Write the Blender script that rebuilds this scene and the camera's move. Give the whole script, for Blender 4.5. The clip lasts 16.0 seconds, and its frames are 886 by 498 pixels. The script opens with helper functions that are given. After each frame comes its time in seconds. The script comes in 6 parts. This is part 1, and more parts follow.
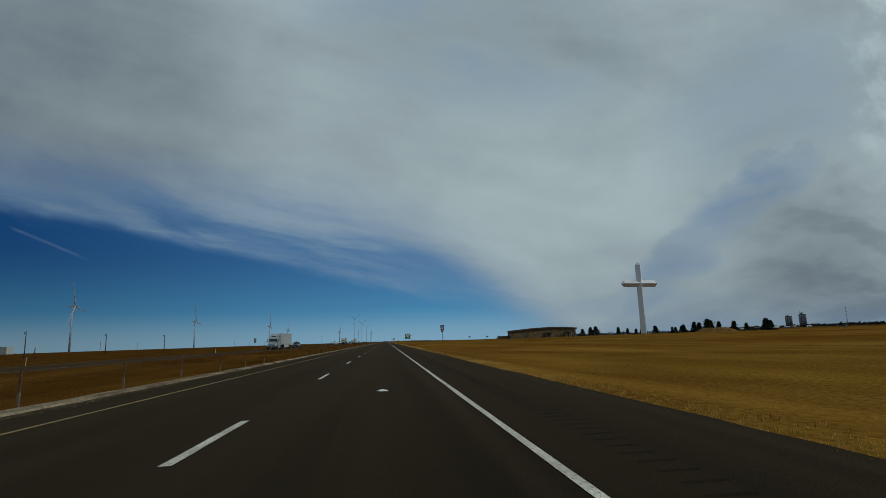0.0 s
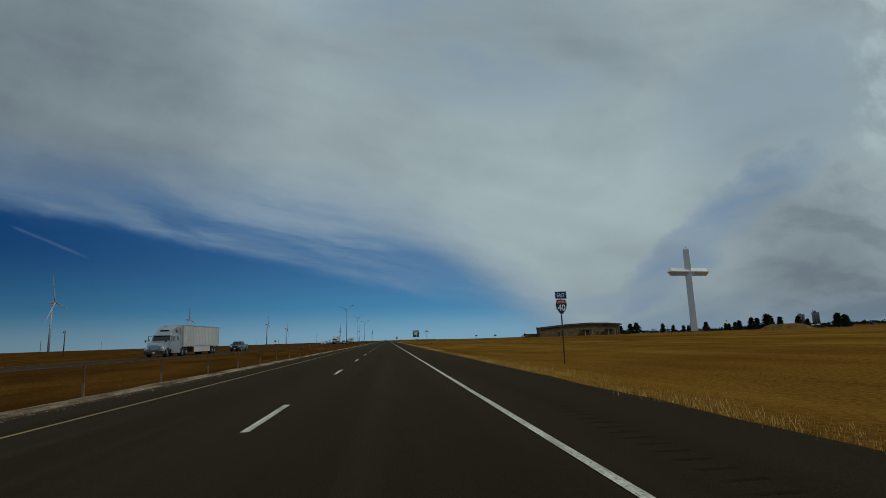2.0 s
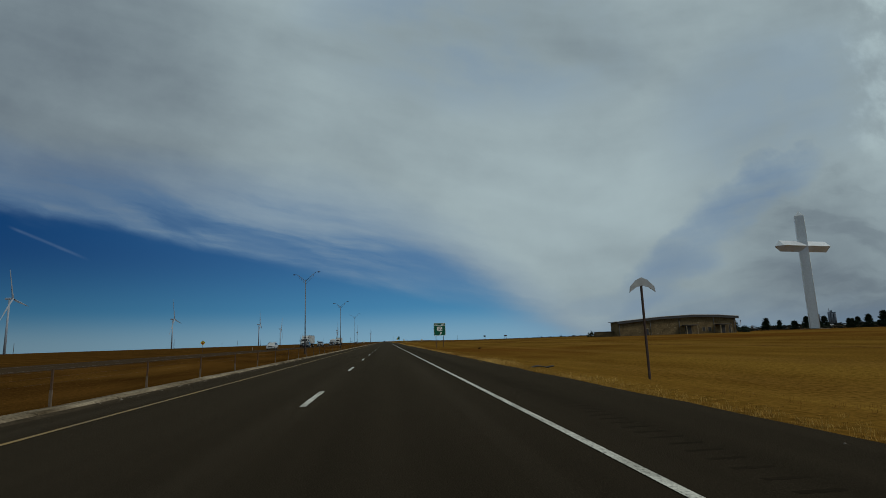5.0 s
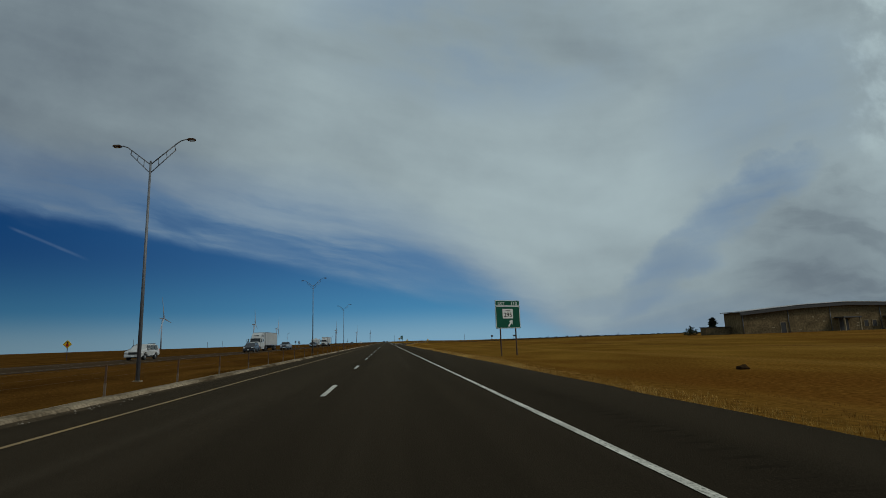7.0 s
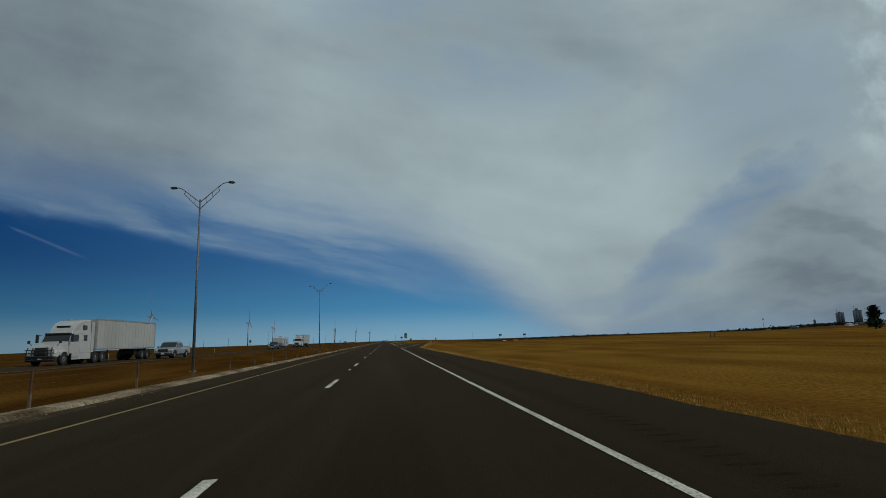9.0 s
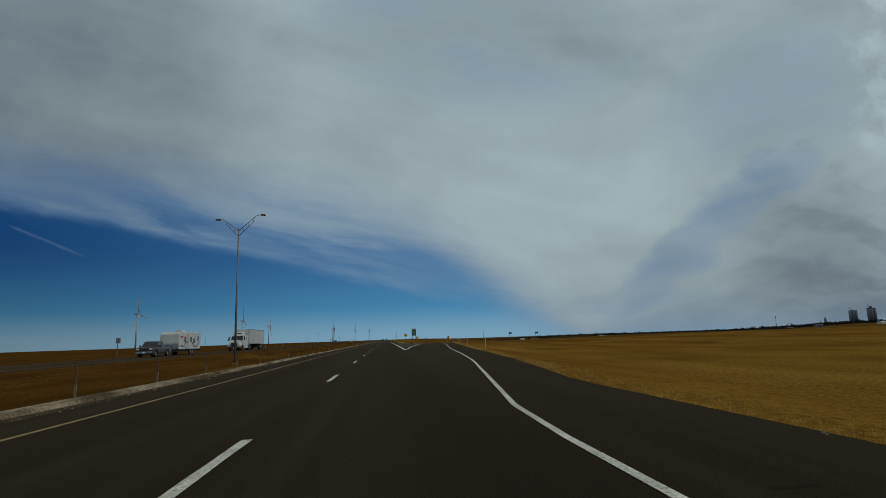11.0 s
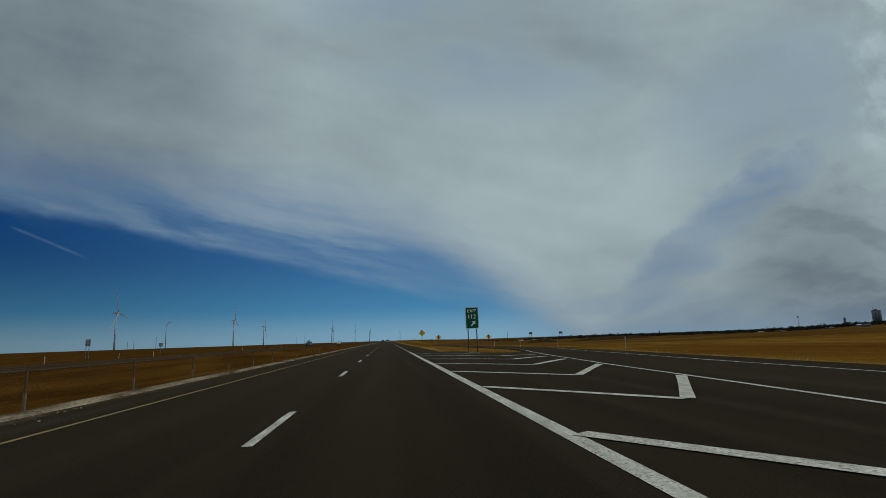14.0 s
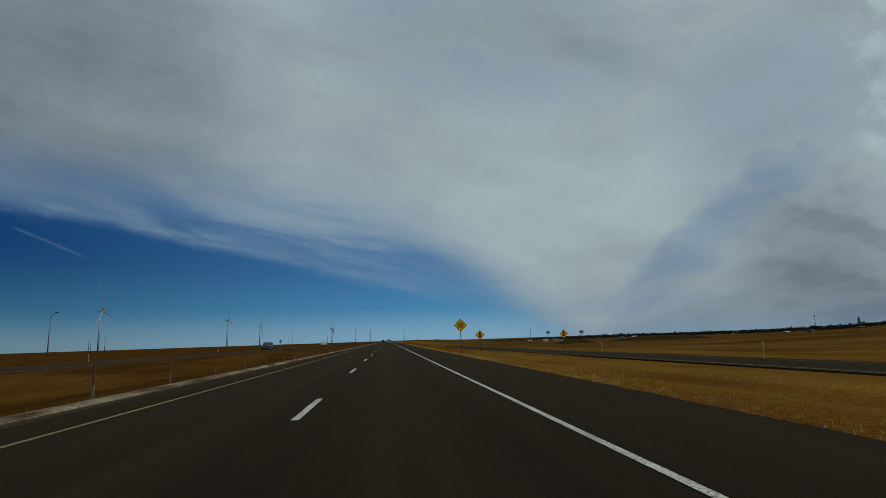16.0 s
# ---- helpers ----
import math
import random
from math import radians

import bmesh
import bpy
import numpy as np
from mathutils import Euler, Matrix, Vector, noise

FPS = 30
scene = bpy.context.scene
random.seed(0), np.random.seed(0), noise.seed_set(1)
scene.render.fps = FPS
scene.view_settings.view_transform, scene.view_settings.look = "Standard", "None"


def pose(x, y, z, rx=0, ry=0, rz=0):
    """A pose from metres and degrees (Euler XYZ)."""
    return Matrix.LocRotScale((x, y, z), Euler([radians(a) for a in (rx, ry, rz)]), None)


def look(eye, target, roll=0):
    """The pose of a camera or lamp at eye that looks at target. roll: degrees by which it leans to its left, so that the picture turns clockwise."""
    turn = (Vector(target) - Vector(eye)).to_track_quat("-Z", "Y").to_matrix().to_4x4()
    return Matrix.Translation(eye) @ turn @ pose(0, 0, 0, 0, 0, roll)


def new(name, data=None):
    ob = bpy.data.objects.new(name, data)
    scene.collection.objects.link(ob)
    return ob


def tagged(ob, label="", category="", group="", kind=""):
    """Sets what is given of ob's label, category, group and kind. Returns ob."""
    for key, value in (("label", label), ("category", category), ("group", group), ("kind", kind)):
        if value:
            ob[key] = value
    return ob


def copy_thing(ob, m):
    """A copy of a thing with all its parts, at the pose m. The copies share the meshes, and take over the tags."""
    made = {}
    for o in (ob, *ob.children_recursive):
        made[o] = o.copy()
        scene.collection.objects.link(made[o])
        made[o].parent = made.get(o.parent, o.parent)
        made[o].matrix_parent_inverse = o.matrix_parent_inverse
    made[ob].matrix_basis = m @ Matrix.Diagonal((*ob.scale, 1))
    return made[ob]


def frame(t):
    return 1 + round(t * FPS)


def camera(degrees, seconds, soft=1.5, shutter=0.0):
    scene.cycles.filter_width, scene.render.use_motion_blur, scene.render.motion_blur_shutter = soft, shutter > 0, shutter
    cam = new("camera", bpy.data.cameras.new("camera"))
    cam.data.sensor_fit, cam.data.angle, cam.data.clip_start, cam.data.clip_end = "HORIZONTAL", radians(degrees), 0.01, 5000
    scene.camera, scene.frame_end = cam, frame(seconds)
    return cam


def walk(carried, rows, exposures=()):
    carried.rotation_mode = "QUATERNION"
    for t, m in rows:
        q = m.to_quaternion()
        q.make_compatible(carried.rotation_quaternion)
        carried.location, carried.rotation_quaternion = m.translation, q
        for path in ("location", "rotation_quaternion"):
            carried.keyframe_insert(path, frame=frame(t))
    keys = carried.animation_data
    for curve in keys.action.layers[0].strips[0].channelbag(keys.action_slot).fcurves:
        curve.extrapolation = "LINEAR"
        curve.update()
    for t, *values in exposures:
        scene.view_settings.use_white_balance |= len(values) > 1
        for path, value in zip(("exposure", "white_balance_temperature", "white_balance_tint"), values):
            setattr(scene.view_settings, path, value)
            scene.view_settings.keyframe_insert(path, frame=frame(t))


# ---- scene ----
# An interstate highway over a dry plain, seen from a car. x to the right, y along the road, z up; x = 0 is the lane line.
EYE, LEAN = 1.135, 1.88
# seconds, x, y, tilt, turn
PATH = [
    (0.0, 2.169, -0.04, 99.57, -5.93),
    (0.5, 2.106, 17.80, 99.61, -5.85),
    (1.0, 2.038, 35.64, 99.53, -5.78),
    (1.5, 1.967, 53.48, 99.52, -5.77),
    (2.0, 1.896, 71.30, 99.47, -5.78),
    (2.5, 1.829, 89.12, 99.52, -5.80),
    (3.0, 1.763, 106.94, 99.55, -5.82),
    (3.5, 1.689, 124.76, 99.47, -5.85),
    (4.0, 1.610, 142.58, 99.56, -5.86),
    (4.5, 1.580, 160.40, 99.56, -5.89),
    (5.0, 1.550, 178.22, 99.57, -5.91),
    (5.5, 1.521, 196.04, 99.57, -5.93),
    (6.0, 1.491, 213.86, 99.57, -5.95),
    (6.5, 1.447, 231.68, 99.53, -5.95),
    (7.0, 1.406, 249.49, 99.60, -5.92),
    (7.5, 1.399, 267.29, 99.55, -5.92),
    (8.0, 1.422, 285.08, 99.52, -5.97),
    (8.5, 1.466, 302.88, 99.52, -6.00),
    (9.0, 1.522, 320.68, 99.53, -5.95),
    (9.5, 1.570, 338.50, 99.50, -5.90),
    (10.0, 1.607, 356.32, 99.46, -5.92),
    (10.5, 1.645, 374.15, 99.43, -5.94),
    (11.0, 1.682, 391.97, 99.40, -5.96),
    (11.5, 1.720, 409.79, 99.36, -5.98),
    (12.0, 1.717, 427.69, 99.51, -5.94),
    (12.5, 1.701, 445.55, 99.50, -5.96),
    (13.0, 1.678, 463.39, 99.58, -5.94),
    (13.5, 1.645, 481.21, 99.52, -5.91),
    (14.0, 1.600, 499.03, 99.51, -5.85),
    (14.5, 1.551, 516.84, 99.46, -5.81),
    (15.0, 1.507, 534.63, 99.52, -5.82),
    (15.5, 1.465, 552.41, 99.49, -5.80),
    (16.0, 1.418, 570.18, 99.53, -5.76),
]
cam = camera(79.14, 16.0, soft=0.8)
walk(cam, [(t, pose(x, y, EYE, tilt, LEAN, turn)) for t, x, y, tilt, turn in PATH])

# ---- sky and sun ----
SUN_AZ, SUN_EL = 112.0, 36.0      # degrees to the right of the road, and above the horizon
world = bpy.data.worlds.new("sky")
scene.world = world
world.use_nodes = True
wn, wl = world.node_tree.nodes, world.node_tree.links
wn.clear()


def wnode(kind, **props):
    n = wn.new(kind)
    for k, v in props.items():
        if k == "operation":
            n.operation = v
        elif k == "blend_type":
            n.blend_type = v
    return n


def wset(socket, v):
    if hasattr(v, "node"):
        wl.new(v, socket)
    else:
        socket.default_value = v


def wmath(op, a, b=0.0, clamp=False):
    n = wnode("ShaderNodeMath", operation=op)
    n.use_clamp = clamp
    wset(n.inputs[0], a)
    wset(n.inputs[1], b)
    return n.outputs[0]


def wramp(v, lo, hi, a=0.0, b=1.0):
    n = wn.new("ShaderNodeMapRange")
    n.interpolation_type = "SMOOTHSTEP"
    for i, s in enumerate((v, lo, hi, a, b)):
        wset(n.inputs[i], s)
    return n.outputs[0]


def wdot(v, d):
    n = wnode("ShaderNodeVectorMath", operation="DOT_PRODUCT")
    wset(n.inputs[0], v)
    n.inputs[1].default_value = d
    return n.outputs["Value"]


def wmix(f, a, b):
    n = wn.new("ShaderNodeMix")
    n.data_type = "RGBA"
    wset(n.inputs[0], f)
    for s, v in ((n.inputs[6], a), (n.inputs[7], b)):
        wset(s, v if hasattr(v, "node") else (*v, 1.0))
    return n.outputs[2]


def wnoise(x, y, scale, detail=6.0, rough=0.55, seed=0.0):
    c = wn.new("ShaderNodeCombineXYZ")
    for s, v in zip(c.inputs, (x, y, seed)):
        wset(s, v)
    n = wn.new("ShaderNodeTexNoise")
    wl.new(c.outputs[0], n.inputs["Vector"])
    n.inputs["Scale"].default_value = scale
    n.inputs["Detail"].default_value = detail
    n.inputs["Roughness"].default_value = rough
    return n.outputs["Fac"]


sky = wn.new("ShaderNodeTexSky")
sky.sky_type, sky.sun_disc = "NISHITA", False
sky.sun_elevation, sky.sun_rotation = radians(SUN_EL), radians(SUN_AZ)
sky.air_density, sky.dust_density, sky.ozone_density = 1.0, 0.6, 3.0
hsv = wn.new("ShaderNodeHueSaturation")
hsv.inputs["Saturation"].default_value = 1.45
hsv.inputs["Value"].default_value = 0.075
wl.new(sky.outputs[0], hsv.inputs["Color"])

way = wn.new("ShaderNodeTexCoord").outputs["Generated"]
sep = wn.new("ShaderNodeSeparateXYZ")
wl.new(way, sep.inputs[0])
up = wmath("MAXIMUM", sep.outputs[2], 0.0)
ahead = wmath("MAXIMUM", wmath("ABSOLUTE", sep.outputs[1]), 0.22)
s, h = wmath("DIVIDE", sep.outputs[0], ahead), wmath("DIVIDE", sep.outputs[2], ahead)


def wpoly(x, *coeffs):
    """A polynomial of x, highest power first."""
    out = coeffs[0]
    for c in coeffs[1:]:
        out = wmath("ADD", wmath("MULTIPLY", out, x), c)
    return out


def wsum(*terms):
    """The sum of value * weight for each pair."""
    out = 0.0
    for val, k in terms:
        out = wmath("ADD", out, wmath("MULTIPLY", val, k))
    return out


def woff(n):
    return wmath("SUBTRACT", n, 0.5)


def srgb(r, g, b):
    return tuple(((c / 255 + 0.055) / 1.055) ** 2.4 for c in (r, g, b))


def wblob(s0, h0, rs, rh, slope=0.0, level=None):
    """A soft spot, 1 in the middle and 0 past its radii; slope shears it, level is a height to use for h."""
    a = wmath("MULTIPLY", wmath("SUBTRACT", s, s0), 1.0 / rs)
    lift_ = wmath("SUBTRACT", wmath("SUBTRACT", level or h, h0), wmath("MULTIPLY", wmath("SUBTRACT", s, s0), slope))
    b = wmath("MULTIPLY", lift_, 1.0 / rh)
    r2 = wmath("ADD", wmath("MULTIPLY", a, a), wmath("MULTIPLY", b, b))
    return wramp(r2, 0.0, 1.0, 1.0, 0.0)


def wedge(points, power, lo, hi):
    """The height of an edge of cloud over s, through a few points of (s, h)."""
    fit = np.polyfit([p[0] for p in points], [p[1] for p in points], power)
    return wpoly(wmath("MINIMUM", wmath("MAXIMUM", s, lo), hi), *[float(c) for c in fit])


# the streaks of the sheet come down towards a point ahead from both sides
lean_ = wmath("POWER", wmath("ADD", wmath("MULTIPLY", wmath("SUBTRACT", s, 0.35), wmath("SUBTRACT", s, 0.35)), 0.03), 0.5)
across = wmath("SUBTRACT", h, wmath("MULTIPLY", lean_, 0.29))
broad = wnoise(s, wmath("MULTIPLY", across, 1.6), 1.7, 3.0, 0.45, 6.4)
blotch = wnoise(wsum((s, 1.0), (broad, 0.3)), wmath("MULTIPLY", across, 1.9), 3.4, 5.0, 0.50, 1.7)
streak = wnoise(wsum((s, 0.9), (blotch, 0.25)), wsum((across, 3.2), (broad, 0.5)), 2.6, 5.0, 0.52, 2.9)
wisp = wnoise(wsum((s, 2.6), (blotch, 0.5)), wsum((across, 15.0), (blotch, 1.0)), 1.5, 7.0, 0.56, 8.3)
shred = wnoise(wsum((s, 5.0), (blotch, 0.6)), wsum((h, 34.0), (s, 5.0), (blotch, 2.0)), 1.0, 6.0, 0.6, 5.2)
puff = wnoise(s, h, 9.0, 7.0, 0.58, 4.4)
# the solid sheet's soft edge comes down from the left to the horizon ahead
sheet = wedge([(-0.69, 0.325), (-0.59, 0.309), (-0.34, 0.272), (-0.19, 0.255), (-0.087, 0.232), (0.019, 0.200), (0.125, 0.152), (0.209, 0.100), (0.282, 0.052), (0.34, 0.015)], 4, -0.72, 0.38)
edge = wmath("SUBTRACT", h, sheet)
edge = wmath("ADD", edge, wsum((woff(streak), 0.09), (woff(wisp), 0.05), (woff(blotch), 0.06)))
cover = wramp(edge, -0.085, 0.045)
# a thin streaky veil under it, with a crisp lower edge
veil_low = wedge([(-0.678, 0.238), (-0.584, 0.232), (-0.488, 0.215), (-0.389, 0.187), (-0.29, 0.163), (-0.189, 0.137), (-0.087, 0.111), (-0.004, 0.091), (0.079, 0.073), (0.2, 0.05)], 3, -0.70, 0.25)
low = wmath("ADD", wmath("SUBTRACT", h, veil_low), wsum((woff(wisp), 0.016), (woff(puff), 0.014), (woff(blotch), 0.02)))
ridge = wmath("MULTIPLY", wramp(low, 0.0, 0.014), wramp(low, 0.014, 0.06, 1.0, 0.0))
veil = wmath("MULTIPLY", wramp(low, -0.004, 0.018), wsum((wramp(low, -2.0, -1.0), 0.16), (wramp(wisp, 0.36, 0.62), 0.30), (wramp(shred, 0.38, 0.60), 0.16), (ridge, 0.10)))
veil = wmath("MULTIPLY", veil, wmath("MULTIPLY", wramp(s, -0.10, 0.16, 1.0, 0.35), wramp(s, -0.72, -0.45, 0.72, 1.0)))
bright_line = wmath("MULTIPLY", wramp(wmath("ABSOLUTE", wsum((h, 1.0), (s, 0.243), (wramp(s, -3.0, -2.0), -0.113), (woff(wisp), 0.02))), 0.0, 0.016, 1.0, 0.0), wramp(s, -0.52, -0.40, 1.0, 0.0))
veil = wmath("ADD", veil, wmath("MULTIPLY", bright_line, 0.22))
cover = wmath("ADD", veil, wmath("MULTIPLY", cover, wmath("SUBTRACT", 1.0, veil)), True)
# thin blue places in the sheet: a long gap on the right, and the high middle
torn = wmath("ADD", h, wsum((woff(blotch), 0.16), (woff(puff), 0.10), (woff(streak), 0.08)))
gap = wmath("MAXIMUM", wblob(0.76, 0.265, 0.20, 0.085, 0.55, torn), wmath("MULTIPLY", wblob(0.58, 0.140, 0.20, 0.075, 0.70, torn), 0.75))
gap = wmath("MAXIMUM", gap, wmath("MULTIPLY", wblob(0.47, 0.055, 0.24, 0.030, 0.05), 0.40))
gap = wmath("MULTIPLY", gap, wramp(wsum((wisp, 0.35), (streak, 0.35), (blotch, 0.30)), 0.30, 0.60, 0.20, 1.0))
high = wmath("MAXIMUM", wblob(0.18, 0.62, 0.42, 0.22, -0.1), wmath("MULTIPLY", wblob(0.84, 0.48, 0.34, 0.22, 0.3), 0.7))
high = wmath("MULTIPLY", high, wramp(wsum((streak, 0.3), (blotch, 0.4), (puff, 0.3)), 0.38, 0.60))
fray = wmath("MULTIPLY", wramp(edge, 0.0, 0.10, 1.0, 0.0), 0.5)
blueness = wmath("MAXIMUM", wmath("MAXIMUM", wmath("MULTIPLY", gap, 1.0), wmath("MULTIPLY", high, 0.55)), fray)
# a short vapour trail in the blue
tr_a = wmath("ABSOLUTE", wmath("ADD", wdot(way, (0.406, 0.067, 0.912)), wmath("MULTIPLY", woff(wisp), 0.006)))
trail = wmath("MULTIPLY", wramp(tr_a, 0.0, 0.0034, 1.0, 0.0),
              wmath("MULTIPLY", wramp(sep.outputs[0], -0.545, -0.53), wramp(sep.outputs[0], -0.49, -0.455, 1.0, 0.0)))
# thick and thin parts of the sheet
heaps = wmath("MULTIPLY", wmath("MULTIPLY", wramp(wsum((s, 1.0), (woff(puff), 0.25)), 1.0, 1.10), wramp(h, 0.33, 0.42)), wramp(puff, 0.36, 0.62))
shade = wsum((wramp(up, -2.0, -1.0), 0.63), (wblob(-0.85, 0.50, 0.75, 0.55), -0.26), (wblob(-0.42, 0.33, 0.34, 0.10, -0.1), -0.08), (wblob(0.03, 0.34, 0.48, 0.26, -0.3), 0.03),
             (wblob(0.36, 0.26, 0.40, 0.40), 0.07), (wblob(0.65, 0.02, 0.75, 0.17), -0.11), (wblob(0.27, 0.305, 0.22, 0.045, -0.2), -0.06), (wblob(0.50, 0.165, 0.18, 0.05, -0.25), -0.05), (wblob(0.52, 0.55, 0.20, 0.06, -0.35), -0.04),
             (wblob(1.02, 0.12, 0.42, 0.24, 0.0, torn), -0.12), (heaps, 0.26),
             (woff(broad), 0.20), (woff(blotch), 0.34), (woff(streak), 0.14), (woff(wisp), 0.07), (woff(puff), 0.15))
billow = wnoise(wmath("MULTIPLY", s, 2.0), wsum((h, 9.0), (blotch, 1.2)), 2.0, 5.0, 0.5, 3.6)
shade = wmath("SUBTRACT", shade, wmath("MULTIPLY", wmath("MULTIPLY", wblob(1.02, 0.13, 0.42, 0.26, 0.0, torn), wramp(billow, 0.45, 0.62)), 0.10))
grey = wmix(wramp(shade, 0.05, 1.0), srgb(87, 99, 111), srgb(167, 185, 189))
grey = wmix(wmath("MULTIPLY", blueness, 0.70), grey, srgb(86, 118, 156))
deep = wmix(wramp(up, 0.0, 0.16), (0.018, 0.180, 0.350), (0.0015, 0.046, 0.188))
blue = wmix(0.10, deep, hsv.outputs[0])
blue = wmix(wmath("MULTIPLY", wramp(up, 0.0, 0.065, 1.0, 0.0), 0.72), blue, (0.24, 0.36, 0.42))
thin = wmix(wramp(cover, 0.30, 0.95), srgb(112, 142, 168), grey)
blue = wmix(wramp(s, -0.78, 0.15), wmix(0.32, blue, (0.0, 0.0, 0.0)), wmix(0.17, blue, (0.16, 0.48, 0.80)))
tone = wmix(cover, blue, thin)
tone = wmix(wmath("MULTIPLY", trail, wramp(wisp, 0.35, 0.7, 0.10, 0.42)), tone, (0.26, 0.36, 0.48))
back = wn.new("ShaderNodeBackground")
back.inputs["Strength"].default_value = 1.0
wl.new(tone, back.inputs["Color"])
wl.new(back.outputs[0], wn.new("ShaderNodeOutputWorld").inputs[0])

sun = new("sun", bpy.data.lights.new("sun", "SUN"))
sun.data.energy, sun.data.angle, sun.data.color = 1.1, radians(8), (1.0, 0.955, 0.88)
az, el = radians(SUN_AZ), radians(SUN_EL)
sun.matrix_basis = look((300 * math.sin(az) * math.cos(el), 300 * math.cos(az) * math.cos(el), 300 * math.sin(el)), (0, 0, 0))

# ---- materials ----


def material(name, rgb, rough=0.7, metal=0.0, rgb2=None, scale=4.0, stretch=(1, 1, 1), grain=30.0, vary=0.18, bump=0.0, per=False, coords="Object", detail=6.0, spec=0.5, sheen=0.0):
    """Two scales of variation over the base colour: broad stains towards rgb2, and fine grain; bump in metres."""
    m = bpy.data.materials.new(name)
    m.use_nodes = True
    t = m.node_tree
    n, l = t.nodes, t.links
    b = n["Principled BSDF"]
    b.inputs["Roughness"].default_value = rough
    b.inputs["Metallic"].default_value = metal
    b.inputs["Specular IOR Level"].default_value = spec
    if sheen:
        b.inputs["Sheen Weight"].default_value, b.inputs["Sheen Roughness"].default_value = sheen, 0.16
        b.inputs["Sheen Tint"].default_value = (0.90, 0.62, 0.36, 1)
    tc = n.new("ShaderNodeTexCoord")
    mp = n.new("ShaderNodeMapping")
    mp.inputs["Scale"].default_value = stretch
    l.new(tc.outputs[coords], mp.inputs["Vector"])
    big, small = n.new("ShaderNodeTexNoise"), n.new("ShaderNodeTexNoise")
    l.new(mp.outputs[0], big.inputs["Vector"])
    l.new(tc.outputs[coords], small.inputs["Vector"])
    big.inputs["Scale"].default_value, small.inputs["Scale"].default_value = scale, grain
    big.inputs["Detail"].default_value, small.inputs["Detail"].default_value = detail, 3.0
    stain = n.new("ShaderNodeMapRange")
    stain.inputs[1].default_value, stain.inputs[2].default_value = 0.35, 0.65
    l.new(big.outputs["Fac"], stain.inputs[0])
    mix = n.new("ShaderNodeMix")
    mix.data_type = "RGBA"
    mix.inputs[6].default_value = (*rgb, 1)
    mix.inputs[7].default_value = (*(rgb2 or [c * 0.75 for c in rgb]), 1)
    l.new(stain.outputs[0], mix.inputs[0])
    val = n.new("ShaderNodeMapRange")
    val.inputs[1].default_value, val.inputs[2].default_value = 0.3, 0.7
    val.inputs[3].default_value, val.inputs[4].default_value = 1 - vary, 1 + vary
    l.new(small.outputs["Fac"], val.inputs[0])
    hs = n.new("ShaderNodeHueSaturation")
    l.new(mix.outputs[2], hs.inputs["Color"])
    if per:
        rnd = n.new("ShaderNodeNewGeometry").outputs["Random Per Island"] if per == "island" else n.new("ShaderNodeObjectInfo").outputs["Random"]
        mul = n.new("ShaderNodeMath")
        mul.operation = "MULTIPLY"
        pv = n.new("ShaderNodeMapRange")
        pv.inputs[3].default_value, pv.inputs[4].default_value = 0.65, 1.35
        l.new(rnd, pv.inputs[0])
        l.new(pv.outputs[0], mul.inputs[0])
        l.new(val.outputs[0], mul.inputs[1])
        l.new(mul.outputs[0], hs.inputs["Value"])
    else:
        l.new(val.outputs[0], hs.inputs["Value"])
    l.new(hs.outputs[0], b.inputs["Base Color"])
    if bump:
        bp = n.new("ShaderNodeBump")
        bp.inputs["Distance"].default_value = bump
        bp.inputs["Strength"].default_value = 0.8
        l.new(small.outputs["Fac"], bp.inputs["Height"])
        l.new(bp.outputs[0], b.inputs["Normal"])
    return m


def patches(m, rgb, scale, stretch, lo, hi, most=1.0, seed=0.0):
    """Lays broad patches of another colour over a material."""
    n, l = m.node_tree.nodes, m.node_tree.links
    hs = next(k for k in n if k.bl_idname == "ShaderNodeHueSaturation")
    before = hs.inputs["Color"].links[0].from_socket
    tc, mp, nz = n.new("ShaderNodeTexCoord"), n.new("ShaderNodeMapping"), n.new("ShaderNodeTexNoise")
    mp.inputs["Scale"].default_value = stretch
    mp.inputs["Location"].default_value = (seed, seed * 1.7, 0)
    l.new(tc.outputs["Object"], mp.inputs["Vector"])
    l.new(mp.outputs[0], nz.inputs["Vector"])
    nz.inputs["Scale"].default_value, nz.inputs["Detail"].default_value = scale, 7.0
    mr, mx = n.new("ShaderNodeMapRange"), n.new("ShaderNodeMix")
    mr.inputs[1].default_value, mr.inputs[2].default_value, mr.inputs[4].default_value = lo, hi, most
    l.new(nz.outputs["Fac"], mr.inputs[0])
    mx.data_type = "RGBA"
    l.new(mr.outputs[0], mx.inputs[0])
    l.new(before, mx.inputs[6])
    mx.inputs[7].default_value = (*rgb, 1)
    l.new(mx.outputs[2], hs.inputs["Color"])


